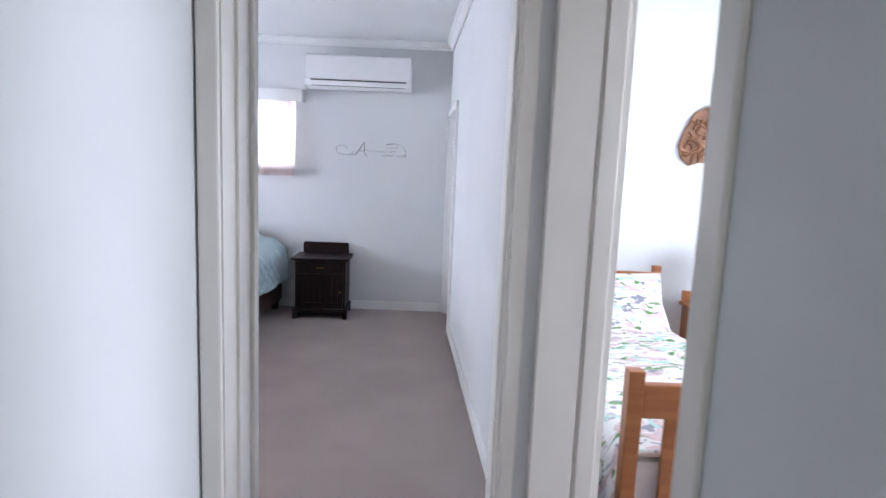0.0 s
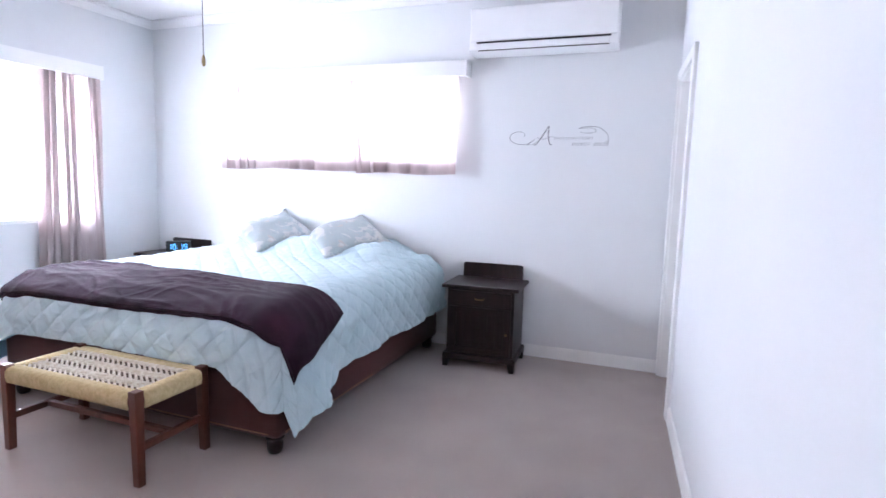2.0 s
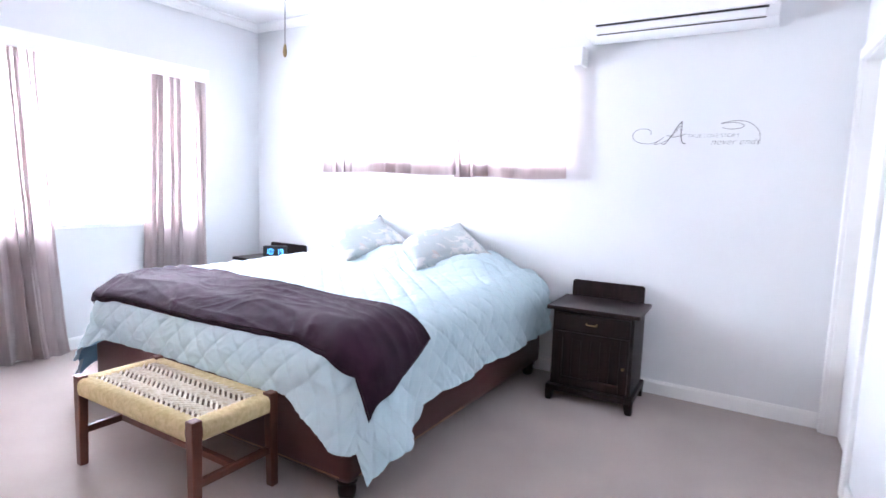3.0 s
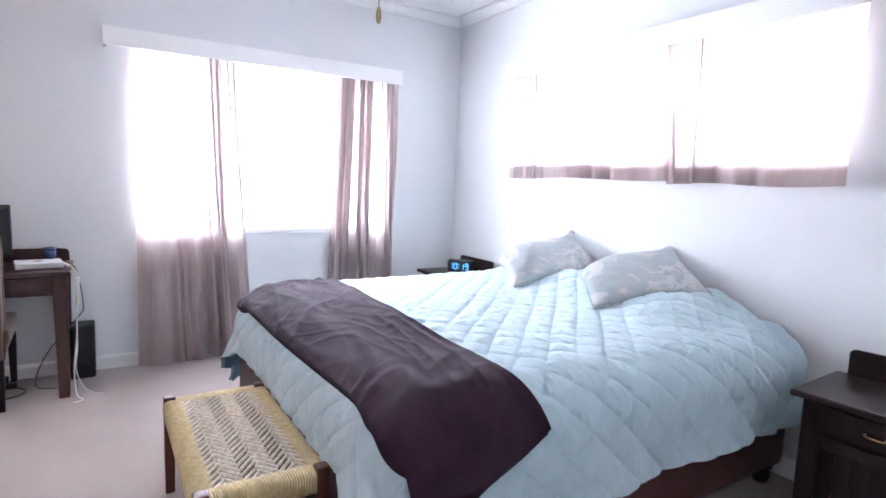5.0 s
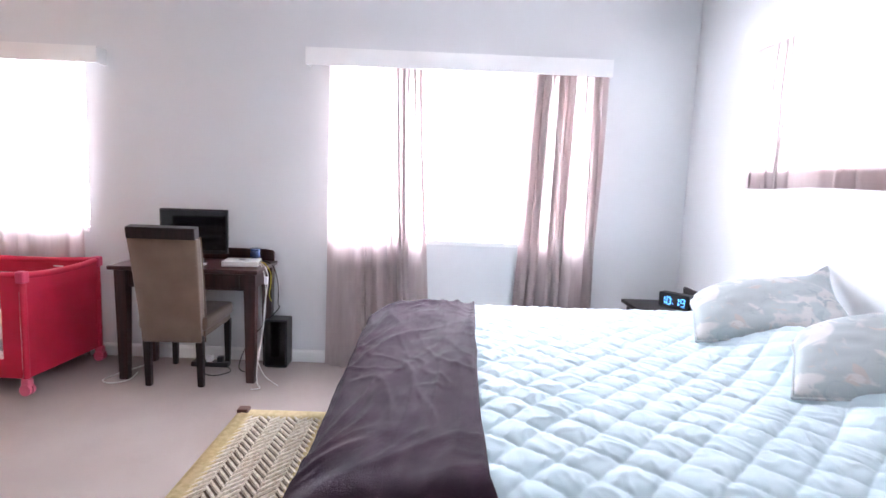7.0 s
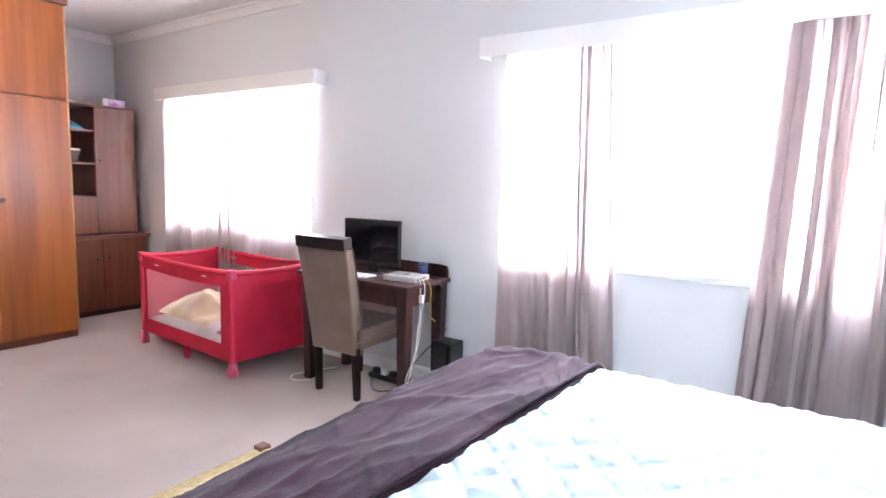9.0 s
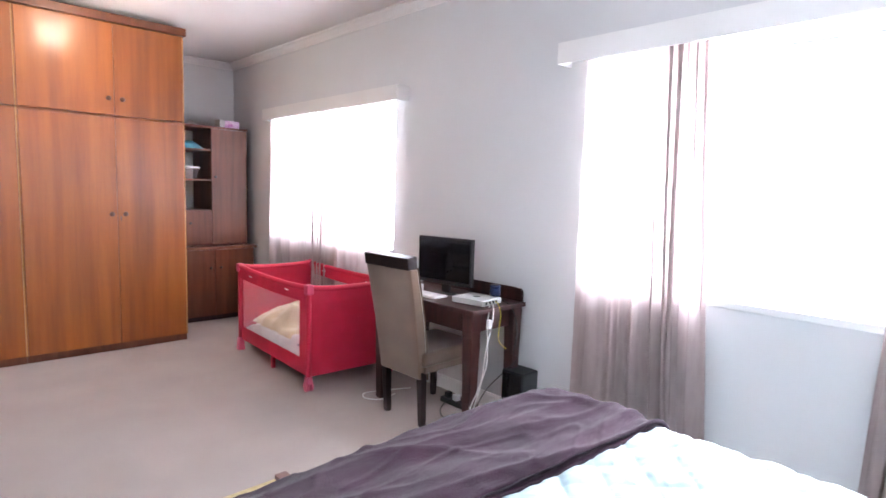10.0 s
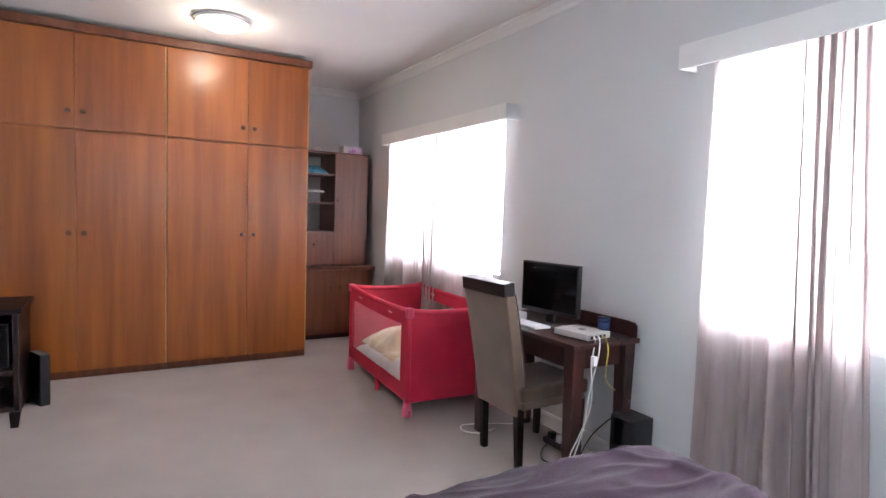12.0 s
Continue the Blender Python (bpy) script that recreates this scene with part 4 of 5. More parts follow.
part("apron", box(DX1 - 0.075, DX1 - 0.055, DY0 + 0.11, DY1 - 0.09, 0.615, 0.733, 0.003), DESK_WOOD, desk)
part("apron", box(DX0 + 0.04, DX0 + 0.06, DY0 + 0.11, DY1 - 0.09, 0.615, 0.733, 0.003), DESK_WOOD, desk)
for y in (DY0 + 0.065, DY1 - 0.065):
    part("side_apron", box(DX0 + 0.09, DX1 - 0.09, y - 0.01, y + 0.01, 0.615, 0.733, 0.003), DESK_WOOD, desk)
part("drawer_front", box(DX1 - 0.056, DX1 - 0.046, DY0 + 0.15, DY1 - 0.13, 0.63, 0.722, 0.004), DESK_WOOD, desk)

monitor = thing("monitor", "black flat-screen computer monitor on the desk", "monitor", pose(-4.25, 2.55, 0.753, 0, 0, 8))
part("bezel", box(-0.022, 0.012, -0.218, 0.218, 0.068, 0.372, 0.005), BLACK, monitor)
part("screen", box(0.0125, 0.0145, -0.207, 0.207, 0.092, 0.361), SCREEN, monitor, "switched-off glossy screen")
part("neck", box(-0.035, -0.008, -0.03, 0.03, 0.01, 0.12, 0.005), BLACK, monitor)
part("stand_base", cyl(0.085, 0.075, 0, 0.014, 24, 0.004), BLACK, monitor)
keyboard = thing("keyboard", "slim white keyboard lying on the desk", "keyboard", pose(-4.10, 2.52, 0.76, 0, 0, 3))
part("body", box(-0.06, 0.06, -0.15, 0.15, 0, 0.012, 0.003), PLASTIC_WHITE, keyboard)
for r in range(4):
    for k in range(13):
        part("key", box(-0.052 + r * 0.026, -0.029 + r * 0.026, -0.142 + k * 0.022, -0.123 + k * 0.022, 0.012, 0.0145, 0.0008, 1), PLASTIC_WHITE, keyboard)
mouse_box = thing("white_plug", "small white plug standing beside the monitor", "plug", pose(-4.17, 2.385, 0.76))
part("body", box(-0.02, 0.02, -0.035, 0.035, 0, 0.05, 0.008, 3), PLASTIC_WHITE, mouse_box)
router = thing("set_top_box", "flat silver-white box with cables on the desk", "set-top box", pose(-4.19, 2.895, 0.76, 0, 0, 8))
part("case", box(-0.095, 0.095, -0.115, 0.115, 0.004, 0.038, 0.006, 3), SILVER, router)
part("badge", cyl(0.022, 0.022, 0.038, 0.0388, 20), DARK_METAL, router, "round dark badge")
for sx in (-1, 1):
    for sy in (-1, 1):
        part("rubber_foot", cyl(0.008, 0.008, 0, 0.005, 8, at=(sx * 0.08, sy * 0.10)), BLACK, router)
for k in range(4):
    part("port", box(-0.05 + k * 0.035, -0.03 + k * 0.035, 0.1145, 0.1156, 0.012, 0.028), BLACK, router)
cup = thing("glass_jar", "small dark blue glass jar with a lid", "jar", pose(-4.30, 2.945, 0.798))
part("body", lathe([(0.028, 0), (0.034, 0.006), (0.035, 0.04), (0.030, 0.05)], 20), BLUE, cup, smooth=True)
part("lid", lathe([(0.032, 0.050), (0.034, 0.054), (0.034, 0.066), (0.026, 0.069)], 20), BLUE, cup, smooth=True)


def cable(label, pts, r, mat):
    return solid("cable", tube(pts, r, 6, 5), mat, label, "cable", group="desk cables", smooth=True)


Y = 3.005
cable("white cable hanging from the desk to the carpet", [(-4.20, Y - 0.02, 0.782), (-4.18, Y + 0.03, 0.775), (-4.12, Y + 0.085, 0.70), (-4.08, Y + 0.075, 0.52), (-4.06, Y + 0.065, 0.33), (-4.01, Y + 0.05, 0.16), (-3.965, Y + 0.06, 0.03), (-3.93, Y + 0.09, 0.005), (-3.90, Y + 0.04, 0.005)], 0.0035, CABLE_WHITE)
cable("white cable looping down beside the desk leg", [(-4.17, Y - 0.02, 0.782), (-4.15, Y + 0.03, 0.77), (-4.08, Y + 0.08, 0.66), (-4.10, Y + 0.07, 0.45), (-4.03, Y + 0.07, 0.30), (-3.98, Y + 0.06, 0.18), (-4.02, Y + 0.09, 0.06), (-4.05, Y + 0.13, 0.005), (-3.98, Y + 0.19, 0.005)], 0.003, CABLE_WHITE)
cable("yellow network cable hanging from the box", [(-4.235, Y - 0.02, 0.782), (-4.225, Y + 0.03, 0.772), (-4.20, Y + 0.075, 0.72), (-4.18, Y + 0.085, 0.65), (-4.20, Y + 0.07, 0.56), (-4.28, Y + 0.06, 0.50)], 0.003, CABLE_YELLOW)
cable("black cable hanging behind the desk", [(-4.30, Y - 0.01, 0.782), (-4.32, Y + 0.06, 0.74), (-4.34, Y + 0.09, 0.60), (-4.30, Y + 0.10, 0.48), (-4.36, Y + 0.08, 0.42), (-4.30, Y - 0.10, 0.20), (-4.26, Y - 0.16, 0.02), (-4.20, Y - 0.05, 0.005)], 0.0035, BLACK)
cable("black cable lying on the carpet under the desk", [(-4.36, 2.70, 0.005), (-4.22, 2.80, 0.006), (-4.12, 2.72, 0.006), (-4.20, 2.60, 0.006), (-4.34, 2.52, 0.005)], 0.004, BLACK)
cable("white cable lying on the carpet by the crib", [(-4.30, 2.18, 0.005), (-4.12, 2.10, 0.005), (-3.98, 2.06, 0.005), (-3.93, 2.14, 0.005), (-4.00, 2.22, 0.005), (-4.14, 2.20, 0.005)], 0.004, CABLE_WHITE)
plug = thing("power_adapter", "white power adapter hanging on its cable", "adapter", pose(-4.095, Y + 0.08, 0.655))
part("body", box(-0.012, 0.012, -0.012, 0.012, 0, 0.05, 0.004), PLASTIC_WHITE, plug)
strip = thing("power_strip", "black multi-plug strip on the carpet under the desk", "power strip", pose(-4.33, 2.62, 0))
part("body", box(-0.03, 0.03, -0.13, 0.13, 0, 0.035, 0.006), BLACK, strip)
for k in range(3):
    part("plug", box(-0.02, 0.02, -0.10 + k * 0.075, -0.06 + k * 0.075, 0.035, 0.075, 0.006), PLASTIC_WHITE if k == 1 else BLACK, strip)

tower = thing("computer_tower", "black computer case on the carpet beside the desk", "computer", pose(-4.405, 3.10, 0))
part("case", box(-0.075, 0.08, -0.10, 0.062, 0.006, 0.352, 0.012, 3), BLACK, tower)
part("front_panel", box(0.08, 0.086, -0.09, 0.052, 0.02, 0.34, 0.003), SCREEN, tower)
for x in (-0.05, 0.05):
    part("foot", box(x - 0.015, x + 0.015, -0.08, 0.05, 0, 0.008), BLACK, tower)

# dining-style chair at the desk
chair = thing("desk_chair", "tan suede high-back chair with dark wooden legs", "chair", pose(-4.14, 2.55, 0, 0, 0, 1))


def chair_back(u, v, side):
    z = 0.30 + 0.675 * v
    half = 0.185 + 0.022 * v
    lean = 0.225 + 0.085 * v + 0.030 * v * v
    x = lean + (0.034 if side else -0.036) * (0.9 if side else 0.75 + 0.35 * math.sin(math.pi * (1 - v) * 0.9))
    return (x, (2 * u - 1) * half, z)


bm = sheet(lambda u, v: chair_back(u, v, 1), 8, 16)
join(bm, sheet(lambda u, v: chair_back(u, v, 0), 8, 16))
bmesh.ops.bridge_loops(bm, edges=[e for e in bm.edges if e.is_boundary])
sharp = [e for e in bm.edges if len(e.link_faces) == 2 and e.calc_face_angle(0) > 0.9]
bmesh.ops.bevel(bm, geom=sharp, offset=0.010, segments=3, affect="EDGES", profile=0.5, clamp_overlap=True)
part("backrest", bm, TAN, chair, smooth=True)
rail = box(-0.036, 0.036, -0.203, 0.203, 0, 0.072, 0.006)
rail.transform(pose(0.343, 0, 0.972, 0, 8, 0))
part("top_rail", rail, DARK_WOOD, chair, "dark stained top rail")
part("seat", box(-0.255, 0.245, -0.215, 0.215, 0.375, 0.465, 0.028, 4), TAN, chair, smooth=True)
part("seat_rail", box(-0.235, 0.225, -0.20, 0.20, 0.335, 0.385, 0.006), TAN, chair)
for y in (-0.165, 0.165):
    part("leg", leg(0.225, y, 0, 0.345, 0.036, 0.046, shift=(-0.015, 0)), DARK_WOOD, chair)
    part("leg", leg(-0.215, y * 1.12, 0, 0.345, 0.032, 0.044), DARK_WOOD, chair)

# ---- travel crib ----
KX0, KX1, KY0, KY1, KH = -4.39, -3.685, 0.575, 1.88, 0.75
CRIB = pose(-3.705, 1.775, 0, 0, 0, -3) @ Matrix.Diagonal((0.95, 0.97, 1, 1)) @ Matrix.Translation((3.685, -1.88, 0))
crib = thing("travel_crib", "red folding travel crib with white mesh sides", "crib", CRIB)
def rail_tube(p, q, sag):
    m = [(p[k] + q[k]) / 2 for k in (0, 1)]
    return tube([(p[0], p[1], KH - 0.02), ((p[0] + m[0]) / 2, (p[1] + m[1]) / 2, KH - 0.02 - sag * 0.8), (m[0], m[1], KH - 0.02 - sag), ((q[0] + m[0]) / 2, (q[1] + m[1]) / 2, KH - 0.02 - sag * 0.8), (q[0], q[1], KH - 0.02)], 0.021, 10, 5)


corners = ((KX0, KY0), (KX1, KY0), (KX1, KY1), (KX0, KY1))
for k in range(4):
    p, q = corners[k], corners[(k + 1) % 4]
    part("top_rail", rail_tube(p, q, 0.018), RED, crib, smooth=True)
    long_side = p[0] == q[0]
    ix, iy = (p[1] - q[1]), (q[0] - p[0])
    L = math.hypot(ix, iy)
    dx, dy = ix / L, iy / L

    def wall_at(s, z, bulge=0.0, p=p, q=q, dx=dx, dy=dy):
        return (p[0] + (q[0] - p[0]) * s + dx * bulge, p[1] + (q[1] - p[1]) * s + dy * bulge, z)

    def band(s0, s1, z0, z1, off=0.0, belly=0.0, n=12, wall_at=wall_at):
        return sheet(lambda u, v: wall_at(s0 + (s1 - s0) * u, z0 + (z1 - z0) * v - (0.016 * math.sin(math.pi * (s0 + (s1 - s0) * u)) if z0 + (z1 - z0) * v > 0.5 else 0), off + belly * math.sin(math.pi * v) * math.sin(math.pi * u)), n, 8)
    part("skirt", band(0, 1, 0.635, KH - 0.02, -0.014), RED, crib, smooth=True)
    part("skirt_lining", band(0, 1, 0.635, KH - 0.02, 0.014), RED, crib, smooth=True)
    if long_side:
        part("lower_panel", band(0.02, 0.98, 0.10, 0.215), RED, crib, smooth=True)
        part("side_panel", band(0.02, 0.055, 0.215, 0.635), RED, crib, smooth=True)
        part("side_panel", band(0.89, 0.98, 0.215, 0.635), RED, crib, smooth=True)
        part("mesh_panel", band(0.055, 0.89, 0.215, 0.635), NET, crib, "white see-through mesh", smooth=True)
    else:
        part("end_panel", band(0.02, 0.98, 0.10, 0.635, 0, 0.015), RED, crib, smooth=True)
for k, (x, y) in enumerate(corners):
    part("corner_post", tube([(x, y, 0.07), (x, y, 0.4), (x, y, KH - 0.03)], 0.019, 10, 2), RED, crib, smooth=True)
    part("corner_cap", box(x - 0.028, x + 0.028, y - 0.028, y + 0.028, KH - 0.065, KH + 0.006, 0.014, 3), CAP, crib, "pink plastic corner cap")
    if y > 1:
        wheel = part("castor", box(x - 0.022, x + 0.022, y - 0.028, y + 0.028, 0.052, 0.105, 0.010, 3), PINK_PLASTIC, crib, "pink plastic castor")
        for s in (-1, 1):
            w = cyl(0.036, 0.036, -0.010, 0.010, 20, 0.003)
            w.transform(pose(x + s * 0.017, y, 0.036, 0, 90, 0))
            part("wheel", w, PINK_PLASTIC, wheel)
    else:
        part("foot", leg(x, y, 0, 0.11, 0.062, 0.045), PINK_PLASTIC, crib, "pink plastic foot")
part("centre_foot", leg(KX1 - 0.02, (KY0 + KY1) / 2, 0, 0.115, 0.030, 0.030), RED, crib)
part("floor_board", box(KX0 + 0.02, KX1 - 0.02, KY0 + 0.02, KY1 - 0.02, 0.115, 0.14), RED, crib)
for k, (y, x) in enumerate(((0.85, KX1), (1.55, KX1), (0.85, KX0), (1.6, KX0))):
    part("woven_label", box(x - 0.0165 if x > -4 else x + 0.0145, x - 0.0145 if x > -4 else x + 0.0165, y - 0.035, y + 0.035, 0.672, 0.68), LINEN, crib, "pale stitched label")
    part("woven_label", box(x + 0.0145, x + 0.0165, y - 0.03, y + 0.03, 0.672, 0.68), LINEN, crib, "pale stitched label")
crib_mattress = solid("crib_mattress", box(KX0 + 0.03, KX1 - 0.03, KY0 + 0.03, KY1 - 0.03, 0.14, 0.20, 0.02, 3), LINEN, "thin white mattress inside the crib", "mattress", m=CRIB)


def heap(label, name, x0, x1, y0, y1, z, high, mat, seed, category, m=None):
    def fn(u, v):
        e = (math.sin(math.pi * u) * math.sin(math.pi * v)) ** 0.45
        x, y = x0 + (x1 - x0) * u, y0 + (y1 - y0) * v
        h = e * (high * (0.65 + 0.55 * wobble(x * 5, y * 5, seed)) + 0.02 * wobble(x * 16, y * 16, seed))
        return (x + 0.02 * wobble(y * 9, seed), y + 0.02 * wobble(x * 9, seed, 3), z + max(0.001, h))
    return solid(name, sheet(fn, 34, 34), mat, label, category, m=m, smooth=True)


heap("crumpled white blanket lying in the crib", "crib_blanket", KX0 + 0.05, KX1 - 0.03, KY0 + 0.06, KY1 - 0.05, 0.199, 0.22, LINEN, 3, "blanket", m=CRIB)
heap("cream fleece blanket bunched in the crib", "fleece_blanket", KX0 + 0.08, KX1 - 0.06, KY0 + 0.12, KY1 - 0.42, 0.27, 0.24, CREAM, 8, "blanket", m=CRIB)
heap("grey soft cloth lying in the crib", "soft_cloth", KX1 - 0.16, KX1 - 0.05, KY1 - 0.30, KY1 - 0.14, 0.25, 0.09, material("grey_cloth", (0.22, 0.24, 0.26), 0.9, scale=20), 5, "cloth", m=CRIB)

# ---- fitted cupboards ----
WF = -0.075


def knob(parent, x, z):
    part("knob", lathe([(0.007, 0), (0.007, 0.010), (0.013, 0.016), (0.019, 0.022), (0.019, 0.028), (0.012, 0.034), (0.003, 0.035)], 16), KNOB_WOOD, parent, "round brown knob", m=pose(x, WF + 0.022, z, -90), smooth=True)


def cupboard(x0, x1, split, knobs, label):
    """One floor-to-ceiling unit: two tall doors below and two short ones above."""
    t = thing("built_in_cupboard", label, "cupboard", group="fitted cupboards")
    part("side_panel", box(x0, x0 + 0.018, -1.29, WF, 0.06, 2.685), ORANGE_WOOD, t)
    part("side_panel", box(x1 - 0.018, x1, -1.29, WF, 0.06, 2.685), ORANGE_WOOD, t)
    part("back_panel", box(x0 + 0.018, x1 - 0.018, -1.29, -1.275, 0.06, 2.685), ORANGE_WOOD, t)
    for z in (0.06, 1.93, 2.66):
        part("shelf", box(x0 + 0.018, x1 - 0.018, -1.275, WF - 0.003, z, z + 0.025), ORANGE_WOOD, t)
    part("plinth", box(x0, x1, -1.29, WF - 0.012, 0, 0.06), HUTCH_WOOD, t, "dark plinth")
    part("edge_strip", box(x0 + 0.0005, x0 + 0.0065, WF, WF + 0.021, 0.064, 2.675), PALE_WOOD, t, "pale bare edge strip")
    xs = [x0 + 0.008] + ([split] if split else []) + [x1 - 0.004]
    for k in range(len(xs) - 1):
        a, b = xs[k] + 0.0012, xs[k + 1] - 0.0012
        lower = part("door", box(a, b, WF, WF + 0.020, 0.064, 1.933, 0.0025), ORANGE_WOOD, t)
        upper = part("upper_door", box(a, b, WF, WF + 0.020, 1.957, 2.675, 0.0025), ORANGE_WOOD, t)
        if split:
            kx = b - 0.052 if k == 0 else a + 0.045
            knob(lower, kx, 1.155)
            knob(upper, kx, 2.085)
            if knobs and k == 0:
                part("key", boxes((kx + 0.028, kx + 0.032, WF + 0.020, WF + 0.034, 1.10, 1.14)), DARK_METAL, lower, "small key in its lock")
    return t


cupboard(-3.525, -2.345, -2.985, True, "varnished orange wood cupboard with tall doors")
cupboard(-2.343, -1.065, -1.713, False, "varnished orange wood cupboard with paired doors")
cupboard(-1.063, -0.642, None, False, "narrow varnished orange wood cupboard by the wall")
fascia = solid("cupboard_cornice", box(-3.545, -0.642, -1.29, WF + 0.045, 2.685, 2.75, 0.006), HUTCH_WOOD, "reddish wooden cornice along the cupboard tops", "cornice board")

# added unseen board: closes the gap so no shadow band shows on the ceiling
solid("shadow_gap_board", box(-3.525, -0.642, -1.29, WF - 0.55, 2.75, CEIL - 0.002), CEILING, "unseen white board added against the shadow above the cupboards", "filler board")

# shelf unit in the corner
HX0, HX1 = -4.47, -3.53
hutch = thing("shelf_cabinet", "brown veneer shelf cabinet in the room's corner", "cabinet")
part("lower_body", boxes((HX0 + 0.03, HX1, -1.295, -0.680, 0.05, 0.752), w=0.002), HUTCH_WOOD, hutch)
part("plinth", box(HX0 + 0.05, HX1, -1.295, -0.695, 0, 0.05), DESK_WOOD, hutch)
part("counter", box(HX0, HX1, -1.295, -0.645, 0.752, 0.782, 0.004), HUTCH_WOOD, hutch)
for a, b in ((HX0 + 0.034, -4.02), (-4.016, HX1 - 0.004)):
    d = part("door", box(a, b, -0.682, -0.663, 0.07, 0.745, 0.003), HUTCH_WOOD, hutch)
    kx = b - 0.05 if a < -4.2 else a + 0.05
    part("knob", lathe([(0.005, 0), (0.012, 0.012), (0.014, 0.02), (0.003, 0.026)], 12), DARK_METAL, d, m=pose(kx, -0.663, 0.56, -90), smooth=True)
UF = -0.775
part("side_panel", box(HX0 + 0.06, HX0 + 0.078, -1.295, UF, 0.782, 2.0, 0.002), HUTCH_WOOD, hutch)
part("side_panel", box(HX1 - 0.018, HX1, -1.295, UF, 0.782, 2.0, 0.002), HUTCH_WOOD, hutch)
part("divider", box(-4.045, -4.027, -1.29, UF, 0.782, 2.0, 0.002), HUTCH_WOOD, hutch)
part("top_board", box(HX0 + 0.05, HX1, -1.295, UF + 0.012, 2.0, 2.02, 0.003), HUTCH_WOOD, hutch)
for z in (1.14, 1.455, 1.765):
    part("shelf", box(-4.027, HX1 - 0.018, -1.29, UF - 0.006, z, z + 0.018, 0.002), HUTCH_WOOD, hutch)
tall = part("tall_door", box(HX0 + 0.064, -4.029, UF, UF + 0.018, 0.79, 1.995, 0.003), HUTCH_WOOD, hutch)
part("knob", lathe([(0.005, 0), (0.012, 0.012), (0.014, 0.02), (0.003, 0.026)], 12), DARK_METAL, tall, m=pose(-4.06, UF + 0.018, 1.50, -90), smooth=True)
small = part("small_door", box(-4.025, HX1 - 0.02, UF, UF + 0.018, 0.79, 1.145, 0.003), HUTCH_WOOD, hutch)
part("knob", lathe([(0.005, 0), (0.012, 0.012), (0.014, 0.02), (0.003, 0.026)], 12), DARK_METAL, small, m=pose(-3.80, UF + 0.018, 1.02, -90), smooth=True)
heap("folded teal and blue cloths on the shelf", "folded_cloths", -3.98, -3.66, -1.00, -0.83, 1.783, 0.11, TEAL, 4, "cloth")
tub = thing("plastic_tub", "clear white plastic tub on the shelf", "tub", pose(-3.83, -0.89, 1.473))
part("body", lathe([(0.07, 0), (0.085, 0.004), (0.105, 0.10), (0.11, 0.11)], 24), NET, tub, smooth=True)
part("lid", lathe([(0.112, 0.11), (0.116, 0.114), (0.114, 0.126), (0.08, 0.130)], 24), PLASTIC_WHITE, tub, smooth=True)
box_a = thing("tissue_box", "lilac and white card box on the cabinet top", "box", pose(-4.24, -0.84, 2.02, 0, 0, 10))
part("carton", box(-0.10, 0.07, -0.05, 0.05, 0, 0.075, 0.004), LILAC, box_a)
part("white_carton_end", box(0.07, 0.13, -0.048, 0.048, 0.004, 0.078, 0.004), LINEN, box_a)
heap("crumpled white tissue on the cabinet top", "paper_tissue", -3.90, -3.80, -0.88, -0.80, 2.02, 0.06, LINEN, 9, "tissue")

# dark television cabinet and loudspeaker by the passage wall
tv = thing("media_cabinet", "dark wooden media cabinet on shaped feet", "cabinet", pose(-1.47, 0.38, 0) @ Matrix.Diagonal((1, 1, 1.09, 1)))
part("side_panel", box(0.0, 0.03, 0.0, 0.50, 0.06, 0.64, 0.004), DARK_WOOD, tv)
part("side_panel", box(0.80, 0.83, 0.0, 0.50, 0.06, 0.64, 0.004), DARK_WOOD, tv)
part("top_board", box(-0.02, 0.85, -0.02, 0.53, 0.64, 0.672, 0.005), DARK_WOOD, tv)
part("shelf", box(0.03, 0.80, 0.0, 0.54, 0.30, 0.325, 0.004), DARK_WOOD, tv)
part("bottom_board", box(0.03, 0.80, 0.0, 0.50, 0.08, 0.105, 0.004), DARK_WOOD, tv)
part("back_panel", box(0.03, 0.80, 0.0, 0.012, 0.105, 0.64), DARK_WOOD, tv)
for x in (0.02, 0.81):
    for y in (0.03, 0.50):
        part("foot", leg(x, y, 0, 0.085, 0.04, 0.06, shift=(0, 0.03 if y > 0.1 else 0)), DARK_WOOD, tv)
set_box = thing("video_player", "black video player on the media cabinet's shelf", "video player", pose(-1.06, 0.66, 0.3545))
part("case", box(-0.36, 0.30, -0.22, 0.20, 0.006, 0.28, 0.006), BLACK, set_box)
part("front_panel", box(-0.355, 0.295, 0.20, 0.206, 0.012, 0.274, 0.002), SCREEN, set_box)
for x in (-0.3, 0.24):
    part("foot", box(x - 0.02, x + 0.02, -0.15, 0.15, 0, 0.008), BLACK, set_box)
spk = thing("loudspeaker", "slim black loudspeaker leaning beside the media cabinet", "loudspeaker", pose(-1.53, 0.47, 0, 0, 0, 25))
part("cabinet_box", box(-0.03, 0.03, -0.09, 0.09, 0, 0.355, 0.006), BLACK, spk)
part("grille", box(-0.034, -0.029, -0.08, 0.08, 0.02, 0.335, 0.002), SCREEN, spk)
part("power_light", box(-0.036, -0.033, 0.052, 0.062, 0.165, 0.175), LINEN, spk, "tiny pale indicator")

